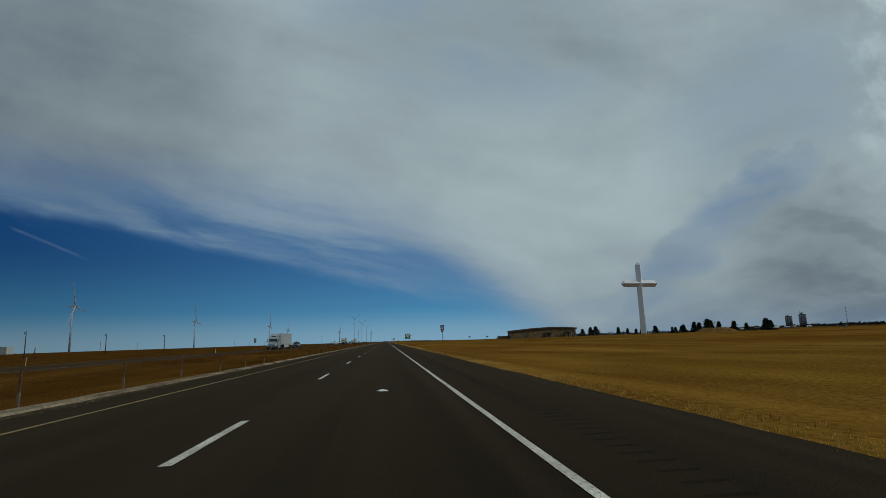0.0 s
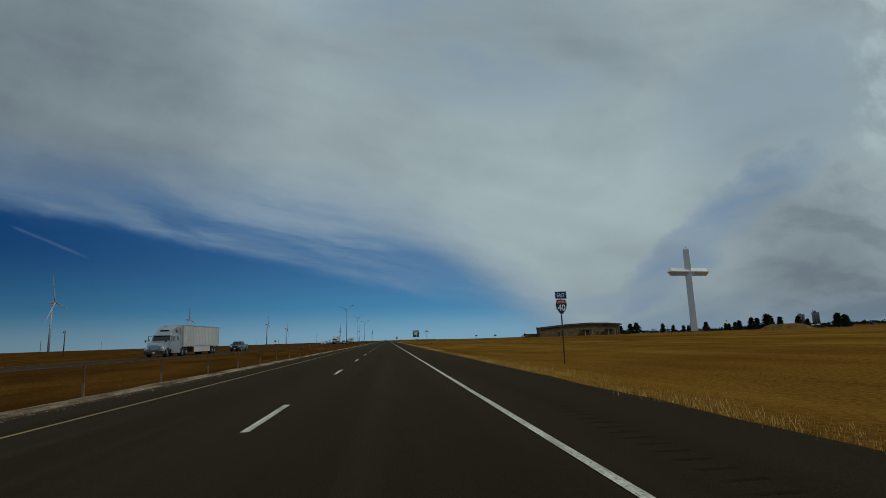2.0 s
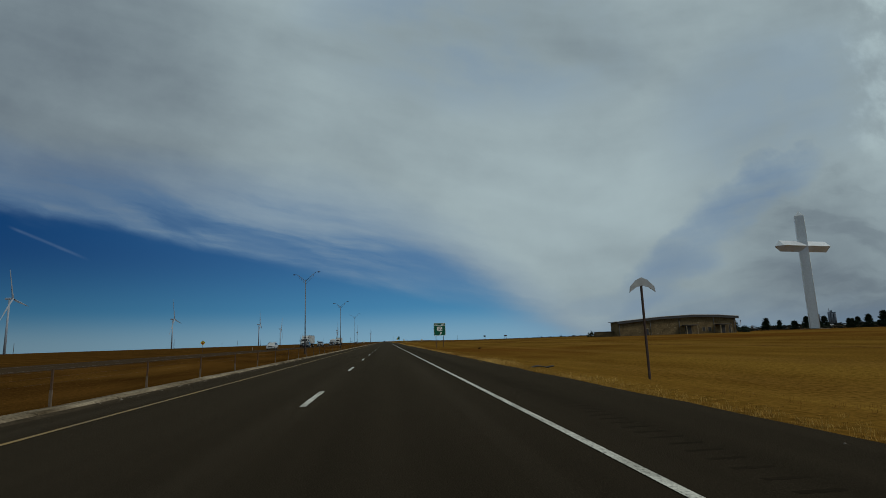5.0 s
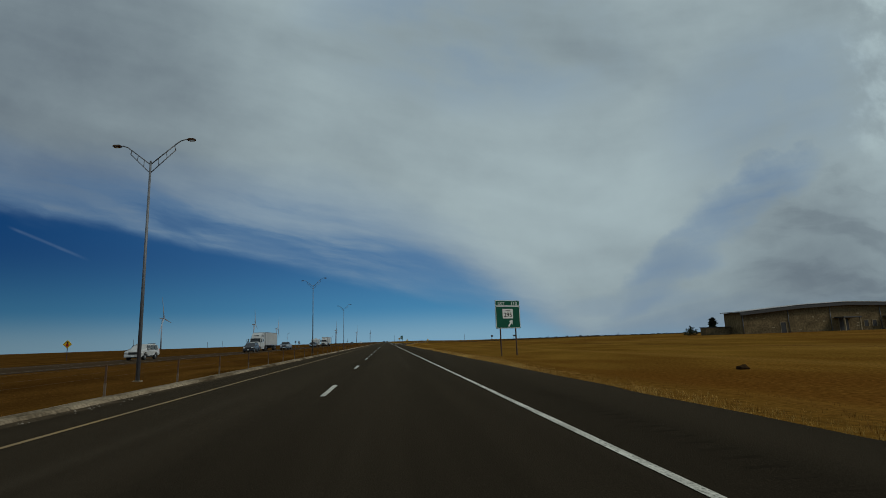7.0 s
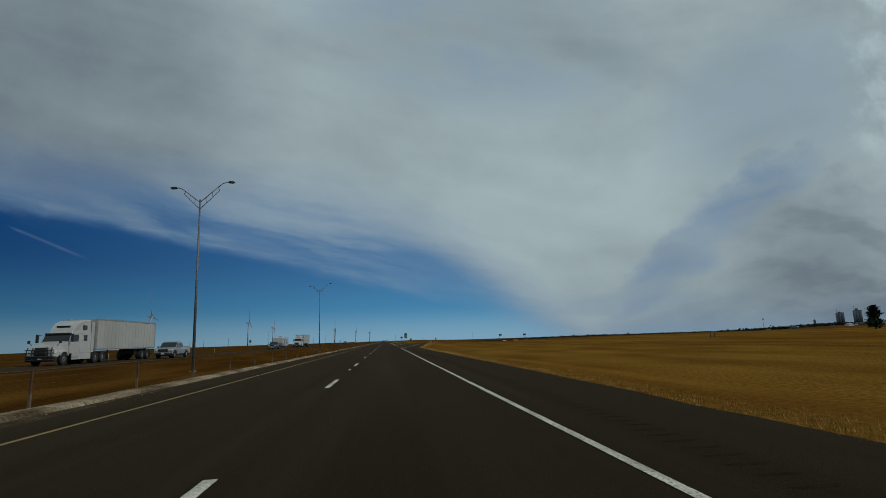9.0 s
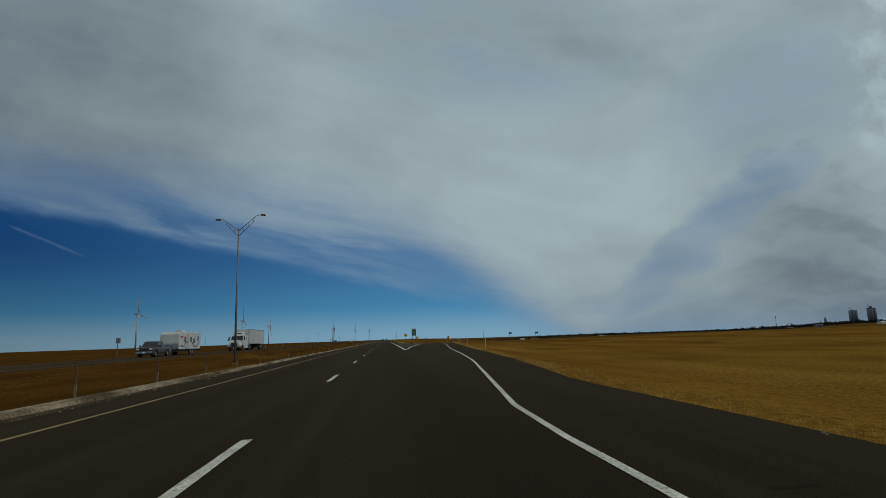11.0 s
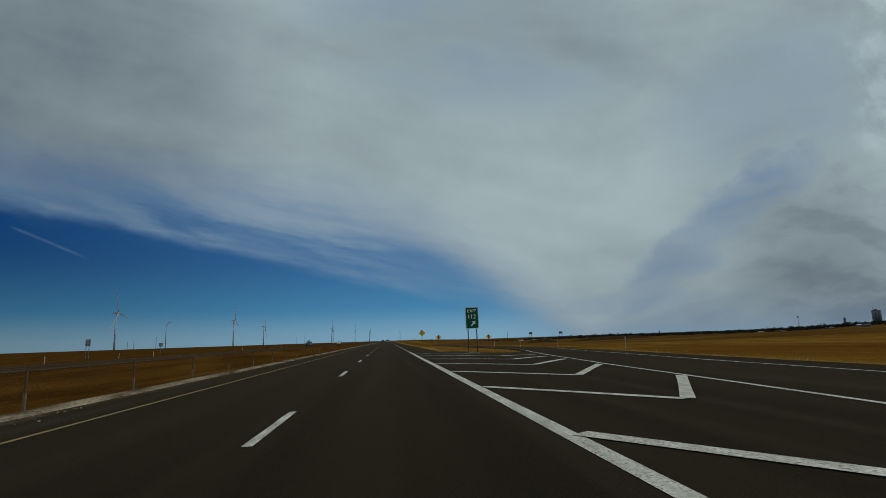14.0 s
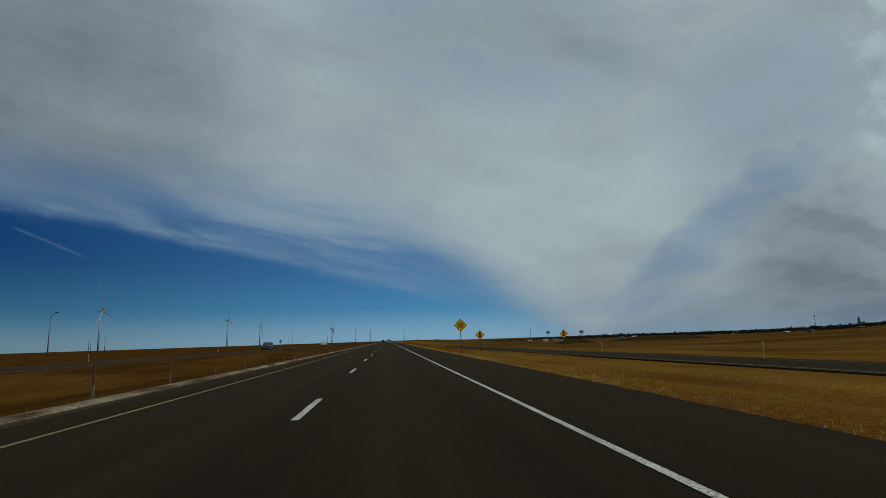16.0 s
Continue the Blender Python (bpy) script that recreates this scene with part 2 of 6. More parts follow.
ASPHALT = material("asphalt", (0.030, 0.0228, 0.0148), 0.95, 0, (0.0225, 0.0172, 0.0112), 0.9, (1.3, 0.03, 1), 55, 0.22, 0.006, spec=0.0, sheen=0.14)
WEST_ASPHALT = material("west asphalt", (0.064, 0.043, 0.025), 0.95, 0, (0.048, 0.032, 0.019), 0.8, (1, 0.04, 1), 40, 0.2, 0.006, spec=0.0)
RIB = material("rumble rib", (0.025, 0.0192, 0.0127), 0.95, grain=40, spec=0.0, sheen=0.08)
WHITE_LINE = material("white road paint", (0.64, 0.60, 0.50), 0.75, 0, (0.38, 0.35, 0.28), 3.0, (2, 0.4, 1), 38, 0.3, 0.002)
WEST_LINE = material("worn far road paint", (0.15, 0.125, 0.09), 0.8, grain=20, vary=0.3)
WHITE_WEAR = (0.055, 0.045, 0.032)
YELLOW_LINE = material("yellow road paint", (0.27, 0.16, 0.038), 0.75, 0, (0.20, 0.125, 0.04), 2.0, (2, 0.3, 1), 38, 0.25, 0.002)
CONCRETE = material("kerb concrete", (0.29, 0.23, 0.155), 0.9, 0, (0.075, 0.054, 0.032), 0.9, (2.2, 0.5, 1), 14, 0.4, 0.012, detail=10, spec=0.0)
DIRT = material("kerb dirt", (0.075, 0.055, 0.035), 0.95, 0, (0.045, 0.034, 0.022), 1.5, grain=18, vary=0.4, bump=0.01, spec=0.0)
FIELD = material("dry field grass", (0.200, 0.107, 0.018), 0.95, 0, (0.128, 0.062, 0.011), 0.16, (1.0, 0.45, 1), 6.0, 0.35, 0.10, detail=9, spec=0.0)
MEDIAN = material("median grass", (0.090, 0.041, 0.009), 0.95, 0, (0.050, 0.022, 0.005), 0.35, (1.0, 0.2, 1), 8.0, 0.35, 0.08, detail=9, spec=0.0)
RANGE = material("dark rangeland", (0.120, 0.060, 0.014), 0.95, 0, (0.070, 0.034, 0.009), 0.05, (0.5, 1.0, 1), 2.0, 0.3, 0.10, detail=9, spec=0.0)
patches(RANGE, (0.17, 0.095, 0.024), 0.02, (0.5, 1.2, 1), 0.52, 0.68, 0.7, 2.0)
patches(WHITE_LINE, WHITE_WEAR, 34.0, (1.0, 0.6, 1), 0.55, 0.66, 0.7)
patches(WHITE_LINE, WHITE_WEAR, 4.0, (1.6, 0.25, 1), 0.60, 0.76, 0.35, 4.0)
patches(YELLOW_LINE, WHITE_WEAR, 9.0, (1.0, 0.4, 1), 0.58, 0.70, 0.6)
patches(ASPHALT, (0.019, 0.0145, 0.0095), 0.5, (1.0, 0.012, 1), 0.5, 0.68, 0.8)
patches(ASPHALT, (0.040, 0.031, 0.021), 1.1, (1.0, 0.02, 1), 0.55, 0.75, 0.7, 7.0)
patches(FIELD, (0.105, 0.036, 0.007), 0.022, (0.8, 0.5, 1), 0.47, 0.66, 0.85)
patches(FIELD, (0.28, 0.150, 0.030), 0.07, (1.0, 0.20, 1), 0.56, 0.74, 0.7, 5.0)
patches(FIELD, (0.085, 0.035, 0.008), 0.09, (1.0, 0.012, 1), 0.50, 0.70, 0.55, 3.0)
patches(FIELD, (0.25, 0.138, 0.030), 0.13, (1.0, 0.012, 1), 0.55, 0.74, 0.45, 11.0)
patches(MEDIAN, (0.135, 0.066, 0.014), 0.25, (1.0, 0.15, 1), 0.54, 0.72, 0.7)
BLADE = material("straw blades", (0.58, 0.37, 0.105), 0.9, 0, (0.36, 0.20, 0.045), 0.3, (1, 0.4, 1), 9, 0.2, per="island", spec=0.1)
BLADE_RED = material("russet blades", (0.20, 0.092, 0.020), 0.9, 0, (0.12, 0.052, 0.013), 0.3, (1, 0.4, 1), 9, 0.2, per="island", spec=0.1)
GRAVEL = material("gravel", (0.17, 0.14, 0.10), 0.95, per="island", grain=40)
SOIL = material("bare soil", (0.052, 0.030, 0.013), 0.95, 0, (0.032, 0.019, 0.009), 0.4, grain=5, vary=0.3, bump=0.1, spec=0.0)
DIRT_PALE = material("pale dirt", (0.20, 0.115, 0.040), 0.95, 0, (0.13, 0.07, 0.022), 0.3, grain=4, vary=0.3, bump=0.15, spec=0.0)
STEEL = material("galvanised steel", (0.17, 0.175, 0.185), 0.55, 0.3, (0.12, 0.125, 0.13), 2.0, grain=40, vary=0.15)
DARK_STEEL = material("weathered steel", (0.078, 0.040, 0.020), 0.8, 0.0, (0.095, 0.058, 0.034), 5.0, grain=40, vary=0.2, spec=0.15)
SLEEVE = material("weathered sleeve", (0.17, 0.125, 0.085), 0.8, 0, (0.10, 0.07, 0.045), 5.0, grain=30, vary=0.2, spec=0.1)
RUST = material("rusty steel", (0.075, 0.040, 0.027), 0.85, 0.0, (0.045, 0.027, 0.02), 6.0, grain=40, vary=0.25)
SIGN_BACK = material("sign aluminium", (0.45, 0.46, 0.47), 0.45, 0.8, grain=20, vary=0.08)
GREEN = material("sign green sheeting", (0.002, 0.085, 0.048), 0.5, 0, (0.002, 0.070, 0.040), 1.5, grain=60, vary=0.06, spec=0.15)
BLUE = material("sign blue sheeting", (0.008, 0.045, 0.17), 0.45, 0, (0.008, 0.035, 0.13), 1.5, grain=60, vary=0.06, spec=0.15)
RED = material("sign red sheeting", (0.38, 0.025, 0.02), 0.45, grain=60, vary=0.06, spec=0.15)
YELLOW = material("sign yellow sheeting", (0.78, 0.48, 0.02), 0.45, 0, (0.66, 0.40, 0.02), 1.5, grain=60, vary=0.06, spec=0.15)
WHITE_SHEET = material("sign white sheeting", (0.72, 0.73, 0.70), 0.45, 0, (0.62, 0.62, 0.58), 2.0, grain=60, vary=0.05, spec=0.15)
BLACK_SHEET = material("sign black sheeting", (0.015, 0.015, 0.015), 0.5, grain=60, vary=0.1, spec=0.15)
POST_WHITE = material("white marker plastic", (0.60, 0.55, 0.42), 0.6, 0, (0.46, 0.41, 0.30), 4, grain=30, vary=0.1)
CROSS = material("white corrugated cladding", (0.68, 0.69, 0.70), 0.42, 0.1, (0.58, 0.59, 0.60), 0.12, (1, 1, 0.3), 1.5, 0.08, 0.02)
STONE = material("limestone wall", (0.170, 0.122, 0.062), 0.9, 0, (0.105, 0.075, 0.038), 0.35, (1, 1, 1.6), 2.2, 0.35, 0.04, spec=0.05)
STONE_PALE = material("pale stone", (0.30, 0.24, 0.15), 0.9, 0, (0.20, 0.155, 0.09), 0.6, grain=3, vary=0.25, bump=0.04, spec=0.05)
ROOF = material("metal roof", (0.42, 0.43, 0.43), 0.5, 0.3, (0.30, 0.30, 0.30), 0.3, (1, 0.1, 1), 3, 0.12)
FASCIA = material("dark fascia", (0.045, 0.042, 0.040), 0.7, grain=8, vary=0.2)
TRIM = material("pale trim", (0.66, 0.66, 0.64), 0.7, grain=8, vary=0.15)
DARK = material("dark opening", (0.02, 0.018, 0.016), 0.6, grain=8, vary=0.3)
BARK = material("bark", (0.09, 0.065, 0.045), 0.95, grain=10, vary=0.3, bump=0.03)
TWIG = material("bare twigs", (0.16, 0.12, 0.085), 0.95, grain=6, vary=0.25)
JUNIPER = material("juniper needles", (0.028, 0.042, 0.022), 0.85, 0, (0.018, 0.026, 0.014), 0.5, grain=4, vary=0.3, per="island", spec=0.15)
FAR_TREE = material("far town trees", (0.036, 0.036, 0.028), 0.95, 0, (0.022, 0.023, 0.019), 0.05, grain=0.6, vary=0.35, per="island", spec=0.05)
SILO = material("grain elevator concrete", (0.13, 0.145, 0.175), 0.85, 0, (0.095, 0.105, 0.13), 0.05, (1, 1, 0.3), 0.5, 0.12)
# white turbines; their dim bluish look against the sky is put into the colour
TURBINE = material("turbine white dimmed bluish", (0.27, 0.33, 0.41), 0.5, 0, (0.29, 0.31, 0.34), 0.05, grain=0.5, vary=0.05)
WOOD_POLE = material("creosoted pole", (0.085, 0.062, 0.045), 0.9, 0, (0.05, 0.04, 0.03), 1.0, (3, 3, 0.4), 20, 0.25)
PAINT_WHITE = material("white vehicle paint", (0.48, 0.48, 0.46), 0.28, 0, (0.40, 0.40, 0.38), 0.8, grain=14, vary=0.05)
PAINT_SILVER = material("silver vehicle paint", (0.36, 0.38, 0.40), 0.3, 0.5, (0.28, 0.30, 0.32), 0.8, grain=14, vary=0.05)
PAINT_SLATE = material("slate vehicle paint", (0.13, 0.145, 0.16), 0.3, 0.4, (0.10, 0.11, 0.125), 0.8, grain=14, vary=0.08)
PAINT_DARK = material("dark vehicle paint", (0.030, 0.034, 0.042), 0.25, 0.2, (0.045, 0.045, 0.05), 0.9, grain=14, vary=0.1)
PAINT_MAROON = material("brown vehicle paint", (0.055, 0.040, 0.040), 0.3, 0.2, grain=14, vary=0.1)
TRAILER = material("trailer panels", (0.42, 0.42, 0.40), 0.4, 0, (0.35, 0.35, 0.33), 0.35, (1, 1, 0.5), 9, 0.08)
RUBBER = material("tyre rubber", (0.018, 0.017, 0.016), 0.85, grain=30, vary=0.25)
RIM = material("wheel rim", (0.45, 0.45, 0.45), 0.35, 0.8, grain=20, vary=0.1)
CHROME = material("chrome", (0.62, 0.63, 0.65), 0.15, 1.0, grain=20, vary=0.05)
GLASS = material("tinted vehicle glass", (0.012, 0.014, 0.017), 0.06, 0, grain=10, vary=0.1)
LAMP_LENS = material("lamp lens", (0.75, 0.76, 0.76), 0.12, grain=10, vary=0.05)
RED_LENS = material("red lens", (0.35, 0.015, 0.012), 0.2, grain=10, vary=0.05)
CHASSIS = material("chassis black", (0.025, 0.024, 0.024), 0.7, grain=16, vary=0.25)

# ---- building helpers ----


def part(name, bm, mat, parent=None, label=""):
    """Links a bmesh as one mesh object, under a thing or a part if given."""
    me = bpy.data.meshes.new(name)
    bm.to_mesh(me)
    bm.free()
    for m in mat if isinstance(mat, (list, tuple)) else [mat]:
        me.materials.append(m)
    ob = new(name, me)
    if parent:
        ob.parent = parent
    return tagged(ob, label)


def thing(name, m, label, category, group="", kind=""):
    ob = new(name)
    ob.empty_display_size = 0.3
    ob.matrix_basis = m
    return tagged(ob, label, category, group, kind)


def bx(bm, x0, x1, y0, y1, z0, z1):
    v = [bm.verts.new((x, y, z)) for x in (x0, x1) for y in (y0, y1) for z in (z0, z1)]
    for f in ((0, 1, 3, 2), (4, 6, 7, 5), (0, 4, 5, 1), (2, 3, 7, 6), (0, 2, 6, 4), (1, 5, 7, 3)):
        bm.faces.new([v[i] for i in f])
    return v


def box(x0, x1, y0, y1, z0, z1, bevel=0.0):
    bm = bmesh.new()
    bx(bm, x0, x1, y0, y1, z0, z1)
    return soften(bm, bevel) if bevel else bm


def soften(bm, w, seg=2):
    bmesh.ops.bevel(bm, geom=list(bm.edges), offset=w, segments=seg, affect="EDGES", profile=0.6)
    return bm


def prism(bm, outline, axis, lo, hi):
    """Extrudes a closed outline of (a, b) along the axis 0, 1 or 2; the two others in order take a and b."""
    def at(p, h):
        c = list(p)
        c.insert(axis, h)
        return c
    a = [bm.verts.new(at(p, lo)) for p in outline]
    b = [bm.verts.new(at(p, hi)) for p in outline]
    n = len(a)
    bm.faces.new(a)
    bm.faces.new(b[::-1])
    for i in range(n):
        bm.faces.new((a[i], b[i], b[(i + 1) % n], a[(i + 1) % n]))
    bmesh.ops.recalc_face_normals(bm, faces=bm.faces)
    return bm


def tube(bm, p, q, r0, r1, n=8, caps=True):
    """A tapered round bar from p to q."""
    p, q = Vector(p), Vector(q)
    w = (q - p).normalized()
    a = w.orthogonal().normalized()
    b = w.cross(a)
    rings = []
    for c, r in ((p, r0), (q, r1)):
        rings.append([bm.verts.new(c + (a * math.cos(k * math.tau / n) + b * math.sin(k * math.tau / n)) * r) for k in range(n)])
    for k in range(n):
        f = bm.faces.new((rings[0][k], rings[0][(k + 1) % n], rings[1][(k + 1) % n], rings[1][k]))
        f.smooth = True
    if caps:
        bm.faces.new(rings[0][::-1])
        bm.faces.new(rings[1])
    return bm


def run(bm, pts, r, n=6):
    for a, b in zip(pts[:-1], pts[1:]):
        tube(bm, a, b, r, r, n)
    return bm


def lettering(text, height, width, mat, parent, name="lettering", x=0.0, y=0.0, z=0.0, label=""):
    """Flat letters facing -y, centred on x, standing on z, fitted to a width and height."""
    cu = bpy.data.curves.new(name, "FONT")
    cu.body, cu.extrude, cu.offset = text, 0.004, 0.012
    tmp = new(name + "_tmp", cu)
    bpy.context.view_layer.update()
    me = bpy.data.meshes.new_from_object(tmp.evaluated_get(bpy.context.evaluated_depsgraph_get()))
    bpy.data.objects.remove(tmp)
    co = np.empty(len(me.vertices) * 3)
    me.vertices.foreach_get("co", co)
    co = co.reshape(-1, 3)
    lo, hi = co.min(0), co.max(0)
    out = np.empty_like(co)
    out[:, 0] = x + ((co[:, 0] - lo[0]) / (hi[0] - lo[0]) - 0.5) * width
    out[:, 1] = y - co[:, 2]
    out[:, 2] = z + (co[:, 1] - lo[1]) / (hi[1] - lo[1]) * height
    me.vertices.foreach_set("co", out.ravel())
    me.materials.clear()
    me.materials.append(mat)
    ob = new(name, me)
    ob.parent = parent
    return tagged(ob, label)


def from_arrays(name, verts, faces, mats, parent=None):
    me = bpy.data.meshes.new(name)
    me.from_pydata(verts, [], faces)
    for m in mats:
        me.materials.append(m)
    me.update()
    ob = new(name, me)
    if parent:
        ob.parent = parent
    return ob


def step(a, b, v):
    s = min(1.0, max(0.0, (v - a) / (b - a)))
    return s * s * (3 - 2 * s)


def along_table(table, y):
    return float(np.interp(y, [p[0] for p in table], [p[1] for p in table]))


# ---- the land ----
RAMP_LEFT = [(450.1, 3.61), (451.1, 3.765), (454.6, 4.065), (465, 4.86), (473, 5.62), (479, 6.15), (499, 8.1), (520, 10.3), (549, 15.2), (560, 17.4), (573, 19.9), (590, 21.5), (640, 22.2), (700, 22.5), (800, 26)]
RAMP_RIGHT = [(400, 3.66), (418, 5.84), (432, 7.1), (447, 8.2), (460, 9.5), (472, 10.6), (495, 12.9), (520, 15.2), (549, 20.0), (560, 22.2), (573, 24.6), (590, 26.0), (640, 26.8), (700, 27.3), (800, 31)]
RAMP_DROP = [(490, 0), (520, -0.12), (549, -0.38), (590, -0.8), (640, -1.1), (700, -1.4), (800, -1.8)]
WEST_A, WEST_B, EAST_A, EAST_B = -30.7, -20.6, -4.66, 6.35


def pave_edge(y):
    """The right edge of the asphalt, with the ramp's as long as the two are joined."""
    return max(EAST_B, along_table(RAMP_RIGHT, y) + 2.1) if 395 < y < 549 else EAST_B


def land(x, y):
    z = -0.05
    if WEST_B < x < EAST_A:
        m = (x - WEST_B) / (EAST_A - WEST_B)
        z -= 0.85 * math.sin(math.pi * m) ** 1.3
    if x < WEST_A:
        z -= 0.35 * step(0, 5, WEST_A - x) * (1 - step(20, 60, WEST_A - x))
    if x > EAST_B:
        e = pave_edge(y)
        z -= 0.65 * step(0, 7, x - e) * (1 - step(430, 540, y)) * (1 - step(35, 90, x))
        z += along_table(RAMP_DROP, y) * step(6.0, 13.5, x) * (1 - step(60, 160, x)) * (1 - step(800, 1300, y))
        z += -3.0 * step(40, 110, x) * step(650, 900, y) * (1 - step(1000, 1500, y))
        far = math.hypot(x, y)
        z += 4.0 * step(800, 2500, far) * step(100, 700, x)
        bearing = x / max(1.0, y - 300.0) if y > 400 else 9.0
        z -= 13.0 * step(700, 1900, far) * step(0.04, 0.16, bearing) * (1 - step(0.62, 0.90, bearing)) * step(40, 250, x)
    roll = noise.noise((x * 0.006, y * 0.006, 3.3)) * 0.5 + noise.noise((x * 0.05, y * 0.03, 7.1)) * 0.10
    clear = step(10, 80, -x + WEST_A) if x < WEST_A else (step(1, 40, x - max(EAST_B, along_table(RAMP_RIGHT, y) + 3 if y > 395 else 0)) if x > EAST_B else 0.0)
    return z + roll * clear


def paved(x, y):
    if WEST_A + 0.4 < x < WEST_B - 0.4 or EAST_A < x < pave_edge(y) - 0.5:
        return True
    return 545 < y < 800 and along_table(RAMP_LEFT, y) - 0.8 < x < along_table(RAMP_RIGHT, y) + 1.6
xs = sorted(set([-4600, -3000, -2000, -1400, -1000, -700, -500, -380, -290, -220, -170, -130, -100, -80, -66, -56, -48, -42, -38, -35, -33]
                + [WEST_A, WEST_B, EAST_A, EAST_B] + list(np.arange(-31, -20.5, 2.0)) + list(np.arange(-19, -5, 1.0)) + [-3, 0, 3]
                + list(np.arange(7, 34, 0.75)) + [36, 39, 43, 48, 54, 62, 72, 84, 98, 115, 135, 160, 190, 225, 270, 330, 400, 500, 620, 780, 1000, 1300, 1700, 2200, 2800, 3500, 4600]))
ys = sorted(set([-300, -150, -80, -40, -20] + list(np.arange(-10, 720, 4.0)) + list(np.arange(720, 1000, 20.0))
                + [1040, 1100, 1170, 1250, 1350, 1500, 1700, 1950, 2250, 2600, 3000, 3500, 4100, 4800]))
gv, gf = [], []
for y in ys:
    for x in xs:
        gv.append((x, y, land(x, y) - (0.14 if paved(x, y) else 0.0)))
kinds = []
nx = len(xs)
for j in range(len(ys) - 1):
    for i in range(nx - 1):
        gf.append((j * nx + i, j * nx + i + 1, (j + 1) * nx + i + 1, (j + 1) * nx + i))
        xm = (xs[i] + xs[i + 1]) / 2
        ym = (ys[j] + ys[j + 1]) / 2
        kinds.append(1 if xm < EAST_A else 2 if xm > 36 and ym > 612 else 0)
ground = from_arrays("ground", gv, gf, [FIELD, MEDIAN, RANGE])
ground.data.polygons.foreach_set("material_index", kinds)
ground.data.polygons.foreach_set("use_smooth", [True] * len(gf))
tagged(ground, "dry golden-brown winter grass on a flat plain", "ground", kind="structure")


def strip(name, rows, mat, label, category="road", parent=None, lift=0.05, thick=0.3, cols=10):
    """A paved band: rows of (y, left, right) laid on the land, with a skirt down its sides."""
    vs, fs = [], []
    for y, a, b in rows:
        for k in range(cols + 1):
            x = a + (b - a) * k / cols
            vs.append((x, y, land(x, y) + lift))
    n = cols + 1
    for j in range(len(rows) - 1):
        for k in range(cols):
            fs.append((j * n + k, j * n + k + 1, (j + 1) * n + k + 1, (j + 1) * n + k))
    base = len(vs)
    for y, a, b in rows:
        vs += [(a, y, land(a, y) - thick), (b, y, land(b, y) - thick)]
    for j in range(len(rows) - 1):
        fs.append((j * n, (j + 1) * n, base + 2 * j + 2, base + 2 * j))
        fs.append((j * n + cols, base + 2 * j + 1, base + 2 * j + 3, (j + 1) * n + cols))
    ob = from_arrays(name, vs, fs, [mat], parent)
    if category:
        tagged(ob, label, category, kind="structure")
    return ob


def edge_wave(y, s):
    return 0.12 * noise.noise((y * 0.06, s, 0.0)) + 0.10 * noise.noise((y * 0.33, s, 5.0)) + 0.06 * noise.noise((y * 1.1, s, 9.0))


east_rows = [(y, EAST_A, EAST_B + (0.0 if 397 < y < 549 else edge_wave(y, 1.0))) for y in list(np.arange(-30, 700, 0.8)) + list(np.arange(700, 900, 4.0)) + list(np.arange(900, 4700, 60.0))]
road = strip("road", east_rows, ASPHALT, "dark worn asphalt of a two-lane carriageway with shoulders", cols=12)


def ramp_inner(y):
    """The ramp pavement's left edge: along the road up to the blunt grass nose, then along the ramp."""
    if y < 548.4:
        return EAST_B - 0.03
    return min(EAST_B - 0.03 + 6.6 * ((y - 548.4) / 4.0) ** 1.3 + 2.0 * edge_wave(y * 3, 4.0), along_table(RAMP_LEFT, y) - 0.7 + edge_wave(y, 2.0))


ramp_ys = list(np.arange(397, 548, 1.0)) + list(np.arange(548.2, 556, 0.2)) + list(np.arange(556, 801, 2.0))
ramp = strip("exit_ramp_road", [(y, ramp_inner(y), max(ramp_inner(y) + 0.05, along_table(RAMP_RIGHT, y) + 2.1 - 0.7 * step(540, 560, y) + edge_wave(y, 3.0))) for y in ramp_ys],
             ASPHALT, "dark asphalt exit ramp bending away over the grass", lift=0.049, cols=14)
west_rows = [(y, WEST_A + edge_wave(y, 6.0), WEST_B + edge_wave(y, 7.0)) for y in list(np.arange(-30, 900, 4.0)) + list(np.arange(900, 4700, 60.0))]
west_road = strip("opposite_road", west_rows, WEST_ASPHALT, "dark asphalt of the opposite carriageway beyond the median")


# ---- painted lines ----
def paint(name, pts, width, mat, parent, lift=0.056, ragged=0.012):
    """A painted band along a line of (x, y), on the pavement."""
    vs, fs = [], []
    for i, (x, y) in enumerate(pts):
        p, q = pts[max(0, i - 1)], pts[min(len(pts) - 1, i + 1)]
        dx, dy = q[0] - p[0], q[1] - p[1]
        d = math.hypot(dx, dy)
        nx_, ny_ = -dy / d, dx / d
        for s in (-0.5, 0.5):
            w = width * s + ragged * noise.noise((x * 3.1, y * 3.1, s * 9))
            px, py = x + nx_ * w, y + ny_ * w
            vs.append((px, py, land(px, py) + lift))
    for i in range(len(pts) - 1):
        fs.append((2 * i, 2 * i + 1, 2 * i + 3, 2 * i + 2))
    return from_arrays(name, vs, fs, [mat], parent)


def straight(x, y0, y1, d=3.0):
    n = max(1, int((y1 - y0) / d))
    return [(x, y0 + (y1 - y0) * k / n) for k in range(n + 1)]


